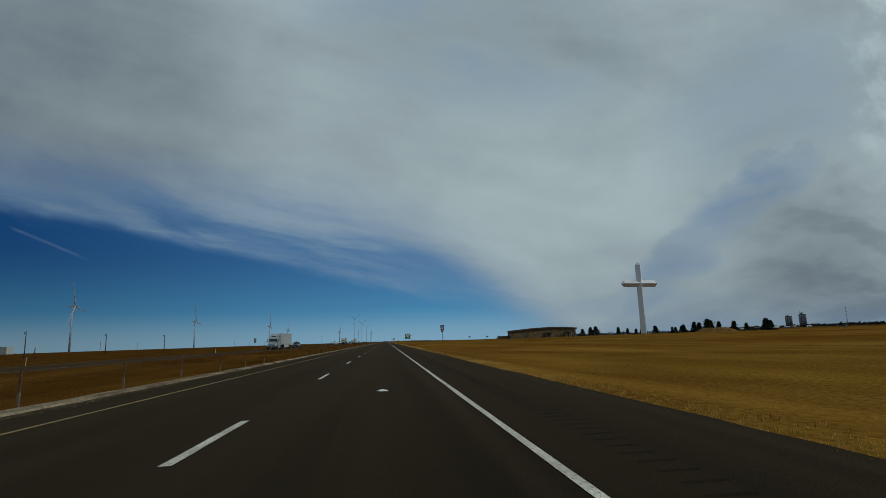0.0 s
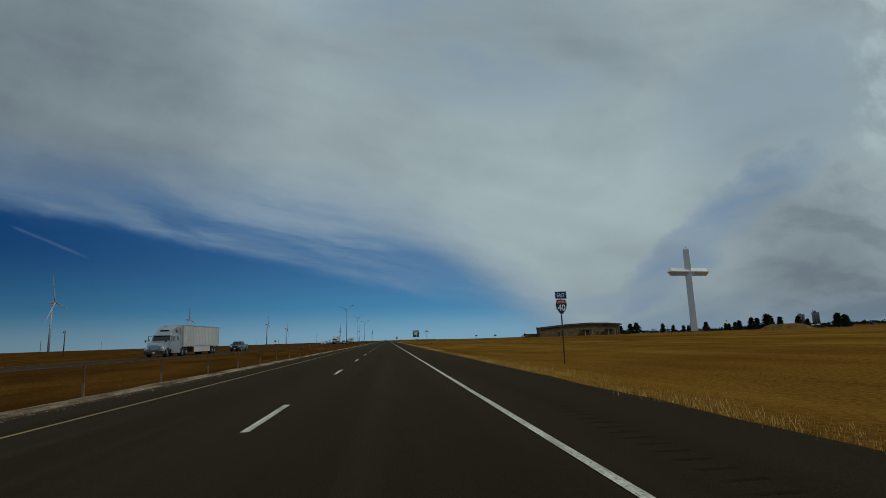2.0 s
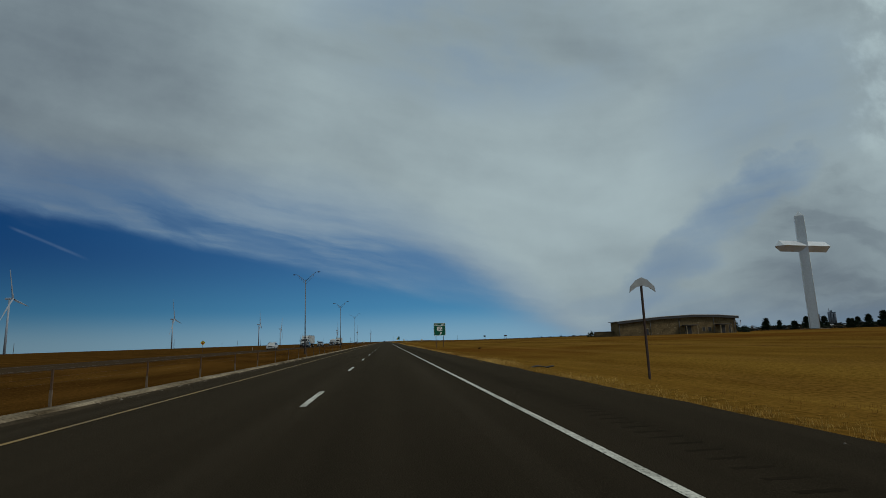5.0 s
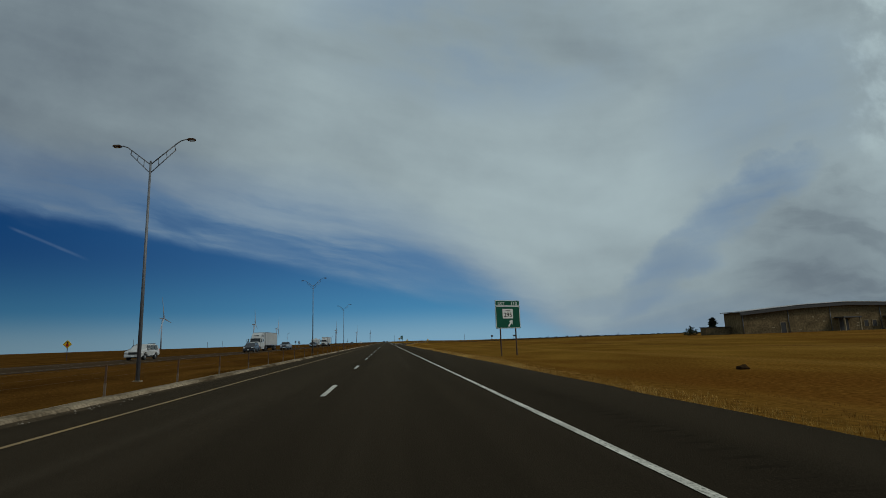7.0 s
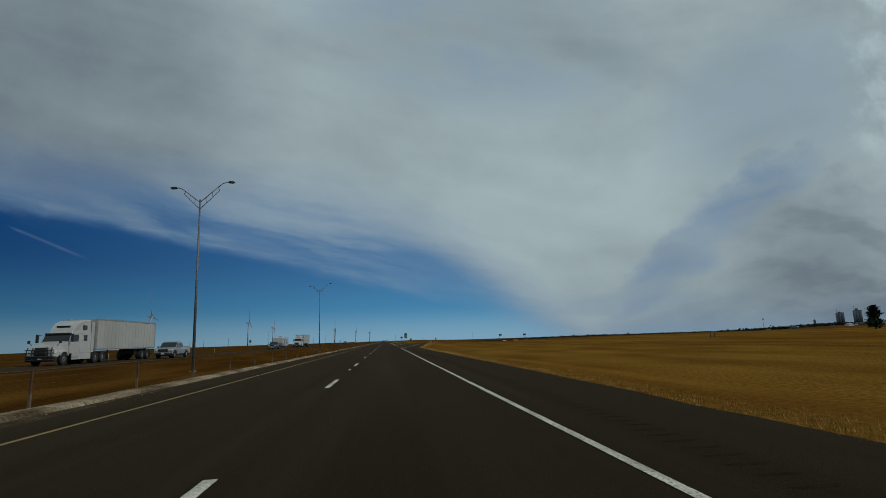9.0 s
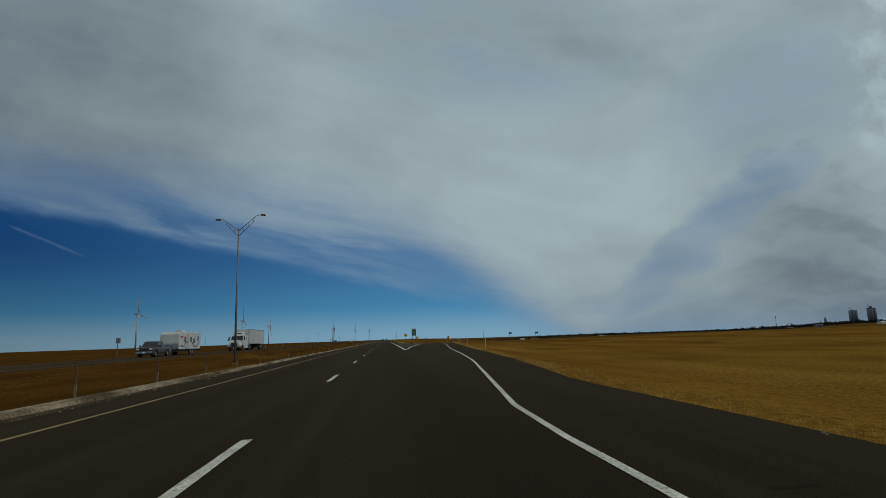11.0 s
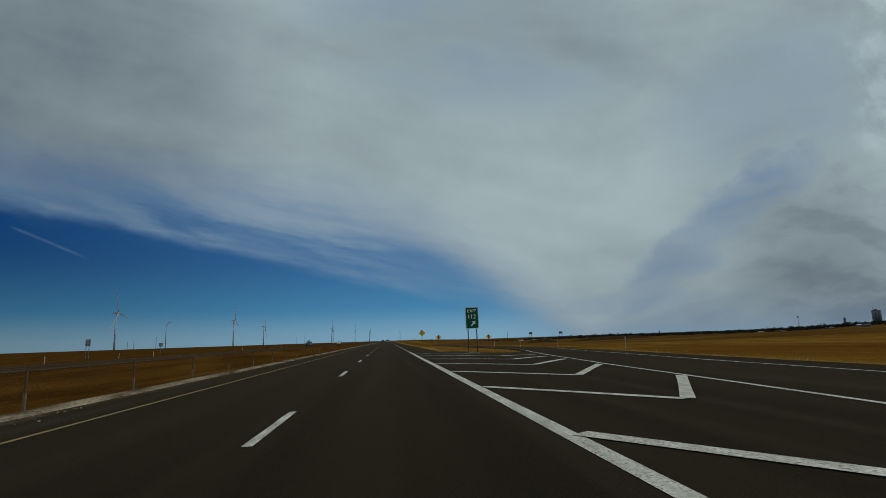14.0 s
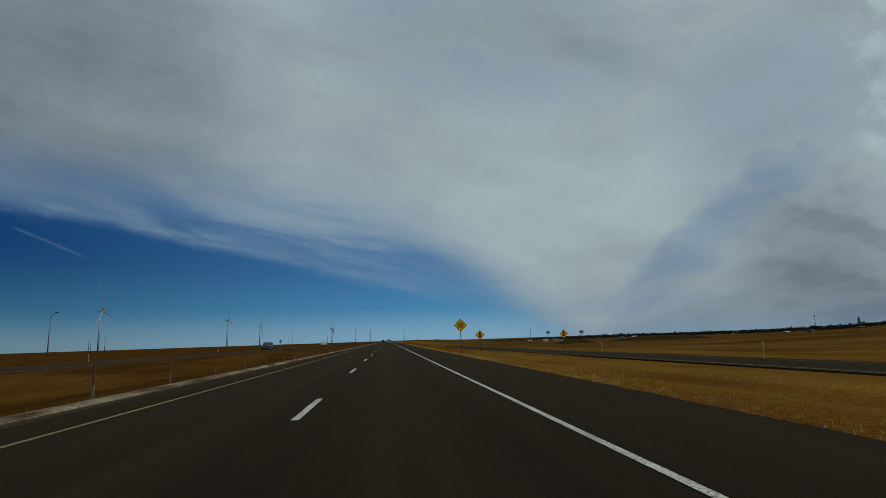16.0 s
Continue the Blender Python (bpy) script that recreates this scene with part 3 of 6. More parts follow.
YELLOW_X = -3.31
paint("yellow_edge_line", straight(YELLOW_X, -25, 900) + straight(YELLOW_X, 950, 4000, 60), 0.10, YELLOW_LINE, road)
paint("white_edge_line", straight(3.66, -25, 398) + [(along_table(RAMP_RIGHT, y), y) for y in np.arange(401, 549.5, 2.0)], 0.105, WHITE_LINE, road)
paint("white_edge_line", straight(3.66, 549, 900) + straight(3.66, 950, 4000, 60), 0.105, WHITE_LINE, road)
paint("gore_line", straight(3.66, 450.1, 549), 0.23, WHITE_LINE, road)
paint("gore_line", [(along_table(RAMP_LEFT, y), y) for y in (450.15, 451.1, 452.2, 453.4, 454.6, 457.0, 459.5, 462.0)], 0.19, WHITE_LINE, road, lift=0.060)
for ya, yb, wide in ((462, 470, 0.195), (470, 480, 0.18), (480, 492, 0.165), (492, 549, 0.15)):
    n_ = int((yb - ya) / 2)
    paint("gore_line", [(along_table(RAMP_LEFT, ya + (yb - ya) * k / n_), ya + (yb - ya) * k / n_) for k in range(n_ + 1)], wide, WHITE_LINE, road, lift=0.060)
paint("ramp_line", [(along_table(RAMP_LEFT, y), y) for y in np.arange(549, 566, 2.0)], 0.15, WHITE_LINE, ramp, lift=0.062)
paint("ramp_line", [(along_table(RAMP_LEFT, y), y) for y in np.arange(565, 780, 4.0)], 0.12, YELLOW_LINE, ramp)
paint("ramp_line", [(along_table(RAMP_RIGHT, y), y) for y in np.arange(549, 578, 4.0)], 0.12, WHITE_LINE, ramp)
paint("ramp_line", [(along_table(RAMP_RIGHT, y), y) for y in np.arange(577, 780, 4.0)], 0.10, WEST_LINE, ramp)
for k in range(-2, 110):
    y0 = 5.71 + 12.192 * k
    paint("lane_dash", straight(0.0, y0, y0 + 3.05, 0.6), 0.125, WHITE_LINE, road)
for k in range(12):
    y0 = 473.4 + 6.38 * k
    a, b = 3.80, along_table(RAMP_LEFT, y0) - 0.12
    m = a + 0.51 * (b - a)
    dip = min(4.0, 1.7 + 0.74 * (m - a))
    on = -0.2 + 3.6 * step(495, 535, y0)
    paint("gore_chevron", [(a, y0), ((a + m) / 2, y0 - dip / 2), (m, y0 - dip)], 0.28, WHITE_LINE, road, lift=0.064, ragged=0.05)
    if b - m > 0.4 and k < 11:
        paint("gore_chevron", [(m, y0 - dip), ((b + m) / 2, y0 + (on - dip) / 2), (b, y0 + on)], 0.28, WHITE_LINE, road, lift=0.068, ragged=0.05)
# worn remains of the last chevron
paint("worn_paint", [(8.70, 546.4), (8.85, 545.4), (9.0, 544.45)], 0.12, WHITE_LINE, road, lift=0.06)
paint("worn_paint", [(8.62, 546.0), (8.60, 545.0), (8.55, 544.1)], 0.11, WHITE_LINE, road, lift=0.06)
paint("worn_paint", [(9.30, 546.5), (9.60, 546.35), (9.45, 545.7), (9.32, 545.2), (9.36, 544.9), (9.65, 544.8)], 0.16, WHITE_LINE, road, lift=0.06, ragged=0.06)
for y in (293.8, 343.6, 318.2, 367.6):
    bm = bmesh.new()
    prism(bm, [(-0.05, 0.0), (0.05, 0.0), (0.03, 0.018), (-0.03, 0.018)], 0, -0.05, 0.05)
    ob = part("road_stud", bm, WHITE_SHEET, road)
    ob.location = (0.0, y, 0.002)
paint("west_yellow_line", straight(-21.3, -25, 900, 6) + straight(-21.3, 950, 4000, 60), 0.12, WEST_LINE, west_road)
paint("west_white_line", straight(-28.6, -25, 900, 6) + straight(-28.6, 950, 4000, 60), 0.12, WEST_LINE, west_road)
for k in range(-2, 74):
    y0 = 3.0 + 12.192 * k
    paint("lane_dash", straight(-24.95, y0, y0 + 3.05, 1.5), 0.11, WEST_LINE, west_road)
# rumble ribs milled into the right shoulder
rv, rf = [], []
for y in list(np.arange(-10, 396, 0.36)) + list(np.arange(552, 760, 0.36)):
    if noise.noise((y * 0.02, 2.0, 0.0)) < -0.22:
        continue
    i = len(rv)
    w = 0.04 * noise.noise((y * 5, 0, 0))
    for x, yy in ((4.40 + w, y), (4.76 + w, y), (4.78 + w, y + 0.075), (4.38 + w, y + 0.075)):
        rv.append((x, yy, 0.0015))
    rf.append((i, i + 1, i + 2, i + 3))
tagged(from_arrays("rumble_ribs", rv, rf, [RIB], road), kind="stuff")

# ---- median kerb ----
KERB_A, KERB_B = -5.24, -4.76
kv, kf = [], []
kys = list(np.arange(780, 4000, 40.0))
for j in range(270):
    kys += [3.0 * j - 30 + d for d in (0.0, 0.02, 0.045, 0.065, 1.5)]  # an open joint every three metres
kys.sort()
joints = {round(3.0 * j - 30 + d, 3) for j in range(270) for d in (0.02, 0.045)}
prof = [(KERB_A, -0.5), (KERB_A, 0.015), (KERB_A + 0.05, 0.045), (KERB_B - 0.22, 0.05), (KERB_B - 0.06, 0.03), (KERB_B, 0.003), (KERB_B, -0.2)]
for y in kys:
    tall = 0.035 * step(235, 285, y) * (1 - step(400, 470, y)) + 0.02
    cut = 0.05 if round(float(y), 3) in joints else 0.0
    for x, z in prof:
        kv.append((x - (cut if x > KERB_B - 0.1 else 0.0) + 0.035 * noise.noise((y * 0.4, z * 3, 1.0)), y, z - (cut if z > 0 else 0.0) + (tall if z > 0.02 else 0.3 * tall if z > 0 else 0.0) + 0.016 * noise.noise((y * 0.9, x, 4.0)) * (z > -0.1)))
n = len(prof)
for j in range(len(kys) - 1):
    for k in range(n - 1):
        kf.append((j * n + k, j * n + k + 1, (j + 1) * n + k + 1, (j + 1) * n + k))
kerb = from_arrays("kerb", kv, kf, [CONCRETE])
tagged(kerb, "weathered pale concrete kerb along the median", "kerb", kind="structure")

# dirt washed against the kerb
dv, df = [], []
dys = list(np.arange(-20, 700, 0.5))
for y in dys:
    w = 0.16 + 0.22 * max(0.0, noise.noise((y * 0.21, 3.0, 1.0)) + 0.35) + 0.08 * noise.noise((y * 1.7, 3.0, 1.0))
    dv += [(KERB_B - 0.01, y, 0.012), (KERB_B + w * 0.5, y, 0.008), (KERB_B + max(0.03, w), y, 0.0012)]
for j in range(len(dys) - 1):
    for k in (0, 1):
        df.append((j * 3 + k, j * 3 + k + 1, j * 3 + k + 4, j * 3 + k + 3))
tagged(from_arrays("kerb_dirt", dv, df, [DIRT]), "dark dirt washed against the kerb", "dirt", kind="stuff")

# ---- cable barrier ----
barrier = thing("cable_barrier", pose(0, 0, 0), "galvanised cable barrier on slim weathered posts beside the kerb", "barrier")


def barrier_post():
    bm = bmesh.new()
    bx(bm, -0.019, 0.019, -0.020, -0.014, -0.95, 0.80)
    bx(bm, -0.019, -0.013, -0.014, 0.022, -0.95, 0.80)
    bx(bm, 0.013, 0.019, -0.014, 0.022, -0.95, 0.80)
    return bm


first = part("post", barrier_post(), DARK_STEEL, barrier)
sleeve_bm = bmesh.new()
bx(sleeve_bm, -0.024, 0.024, -0.024, -0.0205, -0.1, 0.36)
bx(sleeve_bm, -0.024, -0.0195, -0.0205, 0.024, -0.1, 0.36)
bx(sleeve_bm, 0.0195, 0.024, -0.0205, 0.024, -0.1, 0.36)
first_sleeve = part("post_sleeve", sleeve_bm, SLEEVE, barrier, "pale weathered sleeve")
rng = random.Random(5)
for k in range(-4, 190):
    y = 21.35 + 4.572 * k
    if k == -4:
        a, b = first, first_sleeve
    else:
        a, b = new("post", first.data), new("post_sleeve", first_sleeve.data)
        a.parent = b.parent = barrier
    m = pose(-5.42 + rng.uniform(-0.03, 0.03), y, 0, rng.uniform(-1.5, 1.5), rng.uniform(-2, 2), rng.uniform(-8, 8))
    a.matrix_basis = b.matrix_basis = m
for z in (0.50, 0.62, 0.74):
    bm = bmesh.new()
    tube(bm, (-5.46, -28, z), (-5.46, 880, z), 0.0008, 0.0008, 5)
    part("cable", bm, SLEEVE, barrier)

# ---- grass tufts, gravel ----


def tufts(name, count, where, size, mat, label, seed):
    r = np.random.default_rng(seed)
    vs, fs = [], []
    for _ in range(count):
        x, y = where(r)
        z = land(x, y)
        s = size * r.uniform(0.5, 1.3) * (0.55 + 2.2 * max(0.0, noise.noise((x * 0.35, y * 0.12, seed)) - 0.05))
        for _ in range(7):
            a = r.uniform(0, math.tau)
            lean = r.uniform(0.1, 0.8) * s
            ox, oy = r.normal(0, 0.22, 2) * (s / 0.2)
            w = 0.012 * s + 0.0032
            i = len(vs)
            c, sn = math.cos(a), math.sin(a)
            vs += [(x + ox - w * sn, y + oy + w * c, z - 0.03), (x + ox + w * sn, y + oy - w * c, z - 0.03),
                   (x + ox + lean * c, y + oy + lean * sn, z + s * r.uniform(0.6, 1.1))]
            fs.append((i, i + 1, i + 2))
    return tagged(from_arrays(name, vs, fs, [mat]), label, "grass", kind="stuff")


def right_edge(r):
    y = r.uniform(2, 720)
    return pave_edge(y) + 0.02 + abs(r.normal(0, 0.55)), y


def right_field(r):
    y = r.uniform(2, 720)
    return pave_edge(y) + 0.3 + 16 * r.random() ** 1.6, y


def gore_grass(r):
    y = r.uniform(552, 720)
    return r.uniform(EAST_B + 0.2, along_table(RAMP_LEFT, y) - 1.3), y


def median_edge(r):
    y = r.uniform(2, 720)
    return KERB_A - 0.03 - abs(r.normal(0, 0.5)), y


def median_all(r):
    y = r.uniform(2, 720)
    return KERB_A - 0.2 - 13.5 * r.random() ** 1.4, y


tufts("verge_tufts", 30000, right_edge, 0.105, BLADE, "straw-coloured grass tufts along the asphalt edge", 1)
tufts("field_tufts", 26000, right_field, 0.065, BLADE_RED, "sparse dry grass tufts in the field", 2)
tufts("gore_tufts", 4000, gore_grass, 0.11, BLADE, "dry grass tufts between road and ramp", 3)
def weed_row(r):
    return 40.2 + r.normal(0, 0.35), r.uniform(30, 720)


tufts("weed_row", 9000, weed_row, 0.16, BLADE_RED, "low russet weeds in a long row across the field", 6)
tufts("median_edge_tufts", 7000, median_edge, 0.08, BLADE_RED, "short russet grass tufts behind the kerb", 4)
tufts("median_tufts", 14000, median_all, 0.10, BLADE_RED, "russet dry grass tufts in the median", 5)

r = np.random.default_rng(9)
gv2, gf2 = [], []
for _ in range(6000):
    if r.random() < 0.97:
        x, y = KERB_B + abs(r.normal(0, 0.16)), r.uniform(0, 640)
    else:
        y = r.uniform(0, 640)
        x = pave_edge(y) - abs(r.normal(0, 0.12))
    if noise.noise((y * 0.08, x * 0.1, 3.0)) < -0.05:
        continue
    s = r.uniform(0.006, 0.026)
    i = len(gv2)
    z = land(x, y) + 0.05
    gv2 += [(x - s, y - s, z), (x + s, y - s * 0.7, z), (x + s * 0.8, y + s, z), (x - s * 0.9, y + s * 0.8, z), (x, y, z + s * 1.1)]
    gf2 += [(i, i + 1, i + 4), (i + 1, i + 2, i + 4), (i + 2, i + 3, i + 4), (i + 3, i, i + 4)]
tagged(from_arrays("loose_gravel", gv2, gf2, [GRAVEL]), "loose pale gravel along kerb and asphalt edge", "gravel", kind="stuff")

# a crumpled scrap on the lane
bm = bmesh.new()
bmesh.ops.create_icosphere(bm, subdivisions=2, radius=0.10)
for v in bm.verts:
    v.co *= 1 + 0.5 * noise.noise(v.co * 25)
    v.co.z = max(0, v.co.z * 0.35)
    v.co.x *= 1.3
ob = part("litter_scrap", bm, WHITE_SHEET)
ob.location = (2.05, 12.9, 0.0)
tagged(ob, "crumpled pale scrap of litter on the asphalt", "litter")
bm = bmesh.new()
bmesh.ops.create_icosphere(bm, subdivisions=2, radius=0.28)
for v in bm.verts:
    v.co *= 1 + 0.4 * noise.noise(v.co * 6)
    v.co.z = v.co.z * 0.6 + 0.05
ob = part("field_clod", bm, SOIL)
ob.location = (17.9, 273.5, land(17.9, 273.5))
tagged(ob, "dark lump of soil and weeds in the grass", "clod")
# a torn strip of tyre tread lying at the asphalt's edge
bm = bmesh.new()
prev = None
for k in range(15):
    f = k / 14
    c = Vector((-0.45 + 0.9 * f, 0.12 * math.sin(f * 5), 0.02 + 0.05 * abs(math.sin(f * 4.4))))
    wd = 0.10 + 0.03 * noise.noise((k * 0.9, 2, 0))
    cur = [bm.verts.new(c + Vector((0, dy, dz))) for dy, dz in ((-wd, 0), (wd, 0.02), (wd, 0.045), (-wd, 0.03))]
    if prev:
        for j in range(4):
            bm.faces.new((prev[j], prev[(j + 1) % 4], cur[(j + 1) % 4], cur[j]))
    else:
        bm.faces.new(cur)
    prev = cur
bm.faces.new(prev[::-1])
bmesh.ops.recalc_face_normals(bm, faces=bm.faces)
ob = part("tyre_scrap", bm, RUBBER)
ob.location = (7.75, 199.8, land(7.75, 199.8) - 0.03)
tagged(ob, "torn black strip of tyre tread in the grass", "litter")

# ---- street lamps in the median ----


def street_lamp(m, left, right, hub, label, group):
    lamp = thing("street_lamp", m, label, "street lamp", group)
    part("base_plate", soften(box(-0.22, 0.22, -0.22, 0.22, 0.0, 0.10), 0.02), CONCRETE, lamp)
    bm = bmesh.new()
    tube(bm, (0, 0, 0.08), (0, 0, hub + 0.35), 0.125, 0.065, 12)
    part("pole", bm, STEEL, lamp, "tapered galvanised pole")
    bm = bmesh.new()
    tube(bm, (0, 0, hub + 0.30), (0, 0, hub + 0.42), 0.075, 0.05, 12)
    part("pole_cap", bm, STEEL, lamp)
    for dx, dz in (left, right):
        s = 1 if dx > 0 else -1
        e = abs(dx)
        bm = bmesh.new()
        low = [(0, 0, hub - 0.45), (s * e * 0.58, 0, hub + dz * 0.60)]
        top = [(0, 0, hub + 0.15), (s * e * 0.55, 0, hub + dz * 0.78), (s * e * 0.68, 0, hub + dz * 0.93), (s * e * 0.80, 0, hub + dz * 0.995), (s * e * 0.92, 0, hub + dz)]
        run(bm, low + [top[1]], 0.032, 6)
        run(bm, top, 0.038, 6)
        for f in (0.33, 0.66):
            a = Vector(low[0]).lerp(Vector(low[1]), f)
            b = Vector(top[0]).lerp(Vector(top[1]), f)
            tube(bm, a, b, 0.022, 0.022, 6)
        arm = part("arm", bm, STEEL, lamp)
        bm = bmesh.new()
        prism(bm, [(0.0, -0.05), (0.10, -0.09), (0.52, -0.10), (0.60, -0.04), (0.50, 0.05), (0.12, 0.07)], 1, -0.13, 0.13)
        bmesh.ops.bevel(bm, geom=list(bm.edges), offset=0.03, segments=2, affect="EDGES")
        if s < 0:
            bmesh.ops.scale(bm, vec=(-1, 1, 1), verts=bm.verts)
            bmesh.ops.reverse_faces(bm, faces=bm.faces)
        bmesh.ops.translate(bm, vec=(s * e * 0.84, 0, hub + dz), verts=bm.verts)
        head = part("luminaire", bm, DARK_STEEL, lamp)
        bm = box(s * (e * 0.84 + 0.34) - 0.16, s * (e * 0.84 + 0.34) + 0.16, -0.09, 0.09, hub + dz - 0.125, hub + dz - 0.09, 0.01)
        part("lens", bm, LAMP_LENS, head)
    return lamp


for y in (285.9, 367.3, 451.5):
    street_lamp(pose(-14.2, y, land(-14.2, y) - 0.02), (-2.25, 1.45), (2.7, 1.95), 14.1, "tall galvanised street lamp with two truss arms in the median", "median lamps")
for x, y in ((-80.5, 711), (-74.0, 1010)):
    lamp = thing("street_lamp", pose(x, y, land(x, y) - 0.02), "single-arm galvanised street lamp beyond the opposite carriageway", "street lamp", "far roadside lamps")
    bm = bmesh.new()
    tube(bm, (0, 0, 0), (0, 0, 9.6), 0.15, 0.09, 10)
    part("pole", bm, STEEL, lamp)
    bm = bmesh.new()
    run(bm, [(0, 0, 9.5), (0.5, 0, 10.2), (1.3, 0, 10.7)], 0.06, 6)
    part("arm", bm, STEEL, lamp)
    part("luminaire", soften(box(1.1, 1.8, -0.15, 0.15, 10.62, 10.80), 0.04), DARK_STEEL, lamp)

# ---- signs ----


def rounded(w, h, r, x0=0.0, z0=0.0, n=5):
    pts = []
    for cx, cz, a0 in ((w / 2 - r, h - r, 0), (-w / 2 + r, h - r, 90), (-w / 2 + r, r, 180), (w / 2 - r, r, 270)):
        for k in range(n + 1):
            a = radians(a0 + 90 * k / n)
            pts.append((x0 + cx + r * math.cos(a), z0 + cz + r * math.sin(a)))
    return pts


def plate(name, pts, y0, y1, mat, parent, label=""):
    bm = bmesh.new()
    prism(bm, pts, 1, y0, y1)
    return part(name, bm, mat, parent, label)


def ring(name, w, h, r, t, x0, z0, y, mat, parent):
    a, b = rounded(w, h, r, x0, z0), rounded(w - 2 * t, h - 2 * t, max(0.02, r - t), x0, z0 + t)
    vs = [(p[0], y, p[1]) for p in a] + [(p[0], y, p[1]) for p in b] + [(p[0], y + 0.004, p[1]) for p in a] + [(p[0], y + 0.004, p[1]) for p in b]
    n = len(a)
    fs = [(k, n + k, n + (k + 1) % n, (k + 1) % n) for k in range(n)]
    fs += [(k, (k + 1) % n, 2 * n + (k + 1) % n, 2 * n + k) for k in range(n)]
    return from_arrays(name, vs, fs, [mat], parent)


def arrow(parent, x, z, size, y, mat):
    """A stout arrow pointing up and to the right."""
    pts = [(-0.10, -0.5), (0.10, -0.5), (0.10, 0.05), (0.33, 0.05), (0.0, 0.5), (-0.33, 0.05), (-0.10, 0.05)]
    c, s = math.cos(radians(-38)), math.sin(radians(-38))
    plate("arrow", [(x + size * (p * c - q * s), z + size * (p * s + q * c)) for p, q in pts], y, y + 0.005, mat, parent)


def sign_post(parent, x, y, z0, z1, w=0.05, mat=None):
    bm = bmesh.new()
    bx(bm, x - w, x + w, y, y + 0.012, z0, z1)
    bx(bm, x - w, x + w, y + 0.10, y + 0.112, z0, z1)
    bx(bm, x - 0.008, x + 0.008, y + 0.012, y + 0.10, z0, z1)
    return part("post", bm, mat or RUST, parent)


# exit sign with its tab
ex_x, ex_y = 13.89, 304.16
gz = land(ex_x, ex_y)
s = thing("exit_sign", pose(ex_x, ex_y, gz, 0, 0, 24), "green exit sign with number tab and arrow on steel posts", "road sign")
z0 = 2.05 - gz
for x in (-0.98, 0.98):
    sign_post(s, x, 0.05, -0.3, z0 + 2.5, 0.045)
W, H = 3.12, 2.30
panel = plate("panel", rounded(W, H, 0.10, 0, z0), 0.0, 0.04, GREEN, s)
ring("border", W - 0.04, H - 0.04, 0.20, 0.055, 0, z0 + 0.02, -0.004, WHITE_SHEET, panel)
tab = plate("tab", rounded(W, 0.56, 0.05, 0, z0 + H + 0.01), 0.0, 0.04, GREEN, s)
ring("border", W - 0.02, 0.54, 0.06, 0.045, 0, z0 + H + 0.02, -0.004, WHITE_SHEET, tab)
lettering("EXIT", 0.27, 0.82, WHITE_SHEET, tab, x=-0.80, y=-0.001, z=z0 + H + 0.14)
lettering("112", 0.33, 0.76, WHITE_SHEET, tab, x=0.86, y=-0.001, z=z0 + H + 0.12)
plate_ = plate("route_plate", rounded(1.32, 0.98, 0.06, -0.02, z0 + 1.02), -0.012, -0.001, WHITE_SHEET, panel, "white square route shield")
lettering("TEXAS", 0.15, 0.62, BLACK_SHEET, plate_, x=-0.02, y=-0.013, z=z0 + 1.75)
lettering("295", 0.46, 1.02, BLACK_SHEET, plate_, x=-0.02, y=-0.013, z=z0 + 1.16)
arrow(panel, 0.28, z0 + 0.54, 0.86, -0.008, WHITE_SHEET)
for k in range(7):
    part("panel_bolt", box(-W / 2 - 0.03, -W / 2 + 0.02, 0.04, 0.07, z0 + 0.2 + 0.3 * k, z0 + 0.24 + 0.3 * k), SIGN_BACK, panel)

# gore sign
s = thing("gore_exit_sign", pose(9.70, 550.2, land(9.70, 550.2)), "tall green gore sign with exit number and arrow on two posts", "road sign")
z0 = 2.02 - land(9.62, 550.2)
for x in (-0.42, 0.42):
    sign_post(s, x, 0.05, -0.3, z0 + 1.8, 0.04)
panel = plate("panel", rounded(1.24, 2.02, 0.08, 0, z0), 0.0, 0.035, GREEN, s)
ring("border", 1.21, 1.99, 0.09, 0.03, 0, z0 + 0.015, -0.004, WHITE_SHEET, panel)
lettering("EXIT", 0.27, 0.86, WHITE_SHEET, panel, x=0, y=-0.001, z=z0 + 1.53)
lettering("112", 0.40, 0.74, WHITE_SHEET, panel, x=0.02, y=-0.001, z=z0 + 0.94)
arrow(panel, 0.10, z0 + 0.48, 0.66, -0.008, WHITE_SHEET)
for k in range(6):
    part("panel_bolt", box(-0.65, -0.60, 0.02, 0.05, z0 + 0.15 + 0.32 * k, z0 + 0.19 + 0.32 * k), SIGN_BACK, panel)

# a slim post with a pale roof-shaped cap plate
gz = land(10.85, 196.9)
s = thing("marker_sign", pose(10.85, 196.9, gz), "pale roof-shaped plate on a slim rusty roadside post", "road sign")
sign_post(s, 0, 0.01, -0.3, 2.95 - gz, 0.022)
plate("cap_plate", [(-0.50, 2.58 - gz), (-0.46, 2.80 - gz), (-0.22, 3.04 - gz), (0, 3.14 - gz), (0.22, 3.04 - gz), (0.46, 2.80 - gz), (0.50, 2.58 - gz), (0.26, 2.76 - gz), (0, 2.84 - gz), (-0.26, 2.76 - gz)], -0.02, 0.005, ROOF, s, "pale weathered plate")

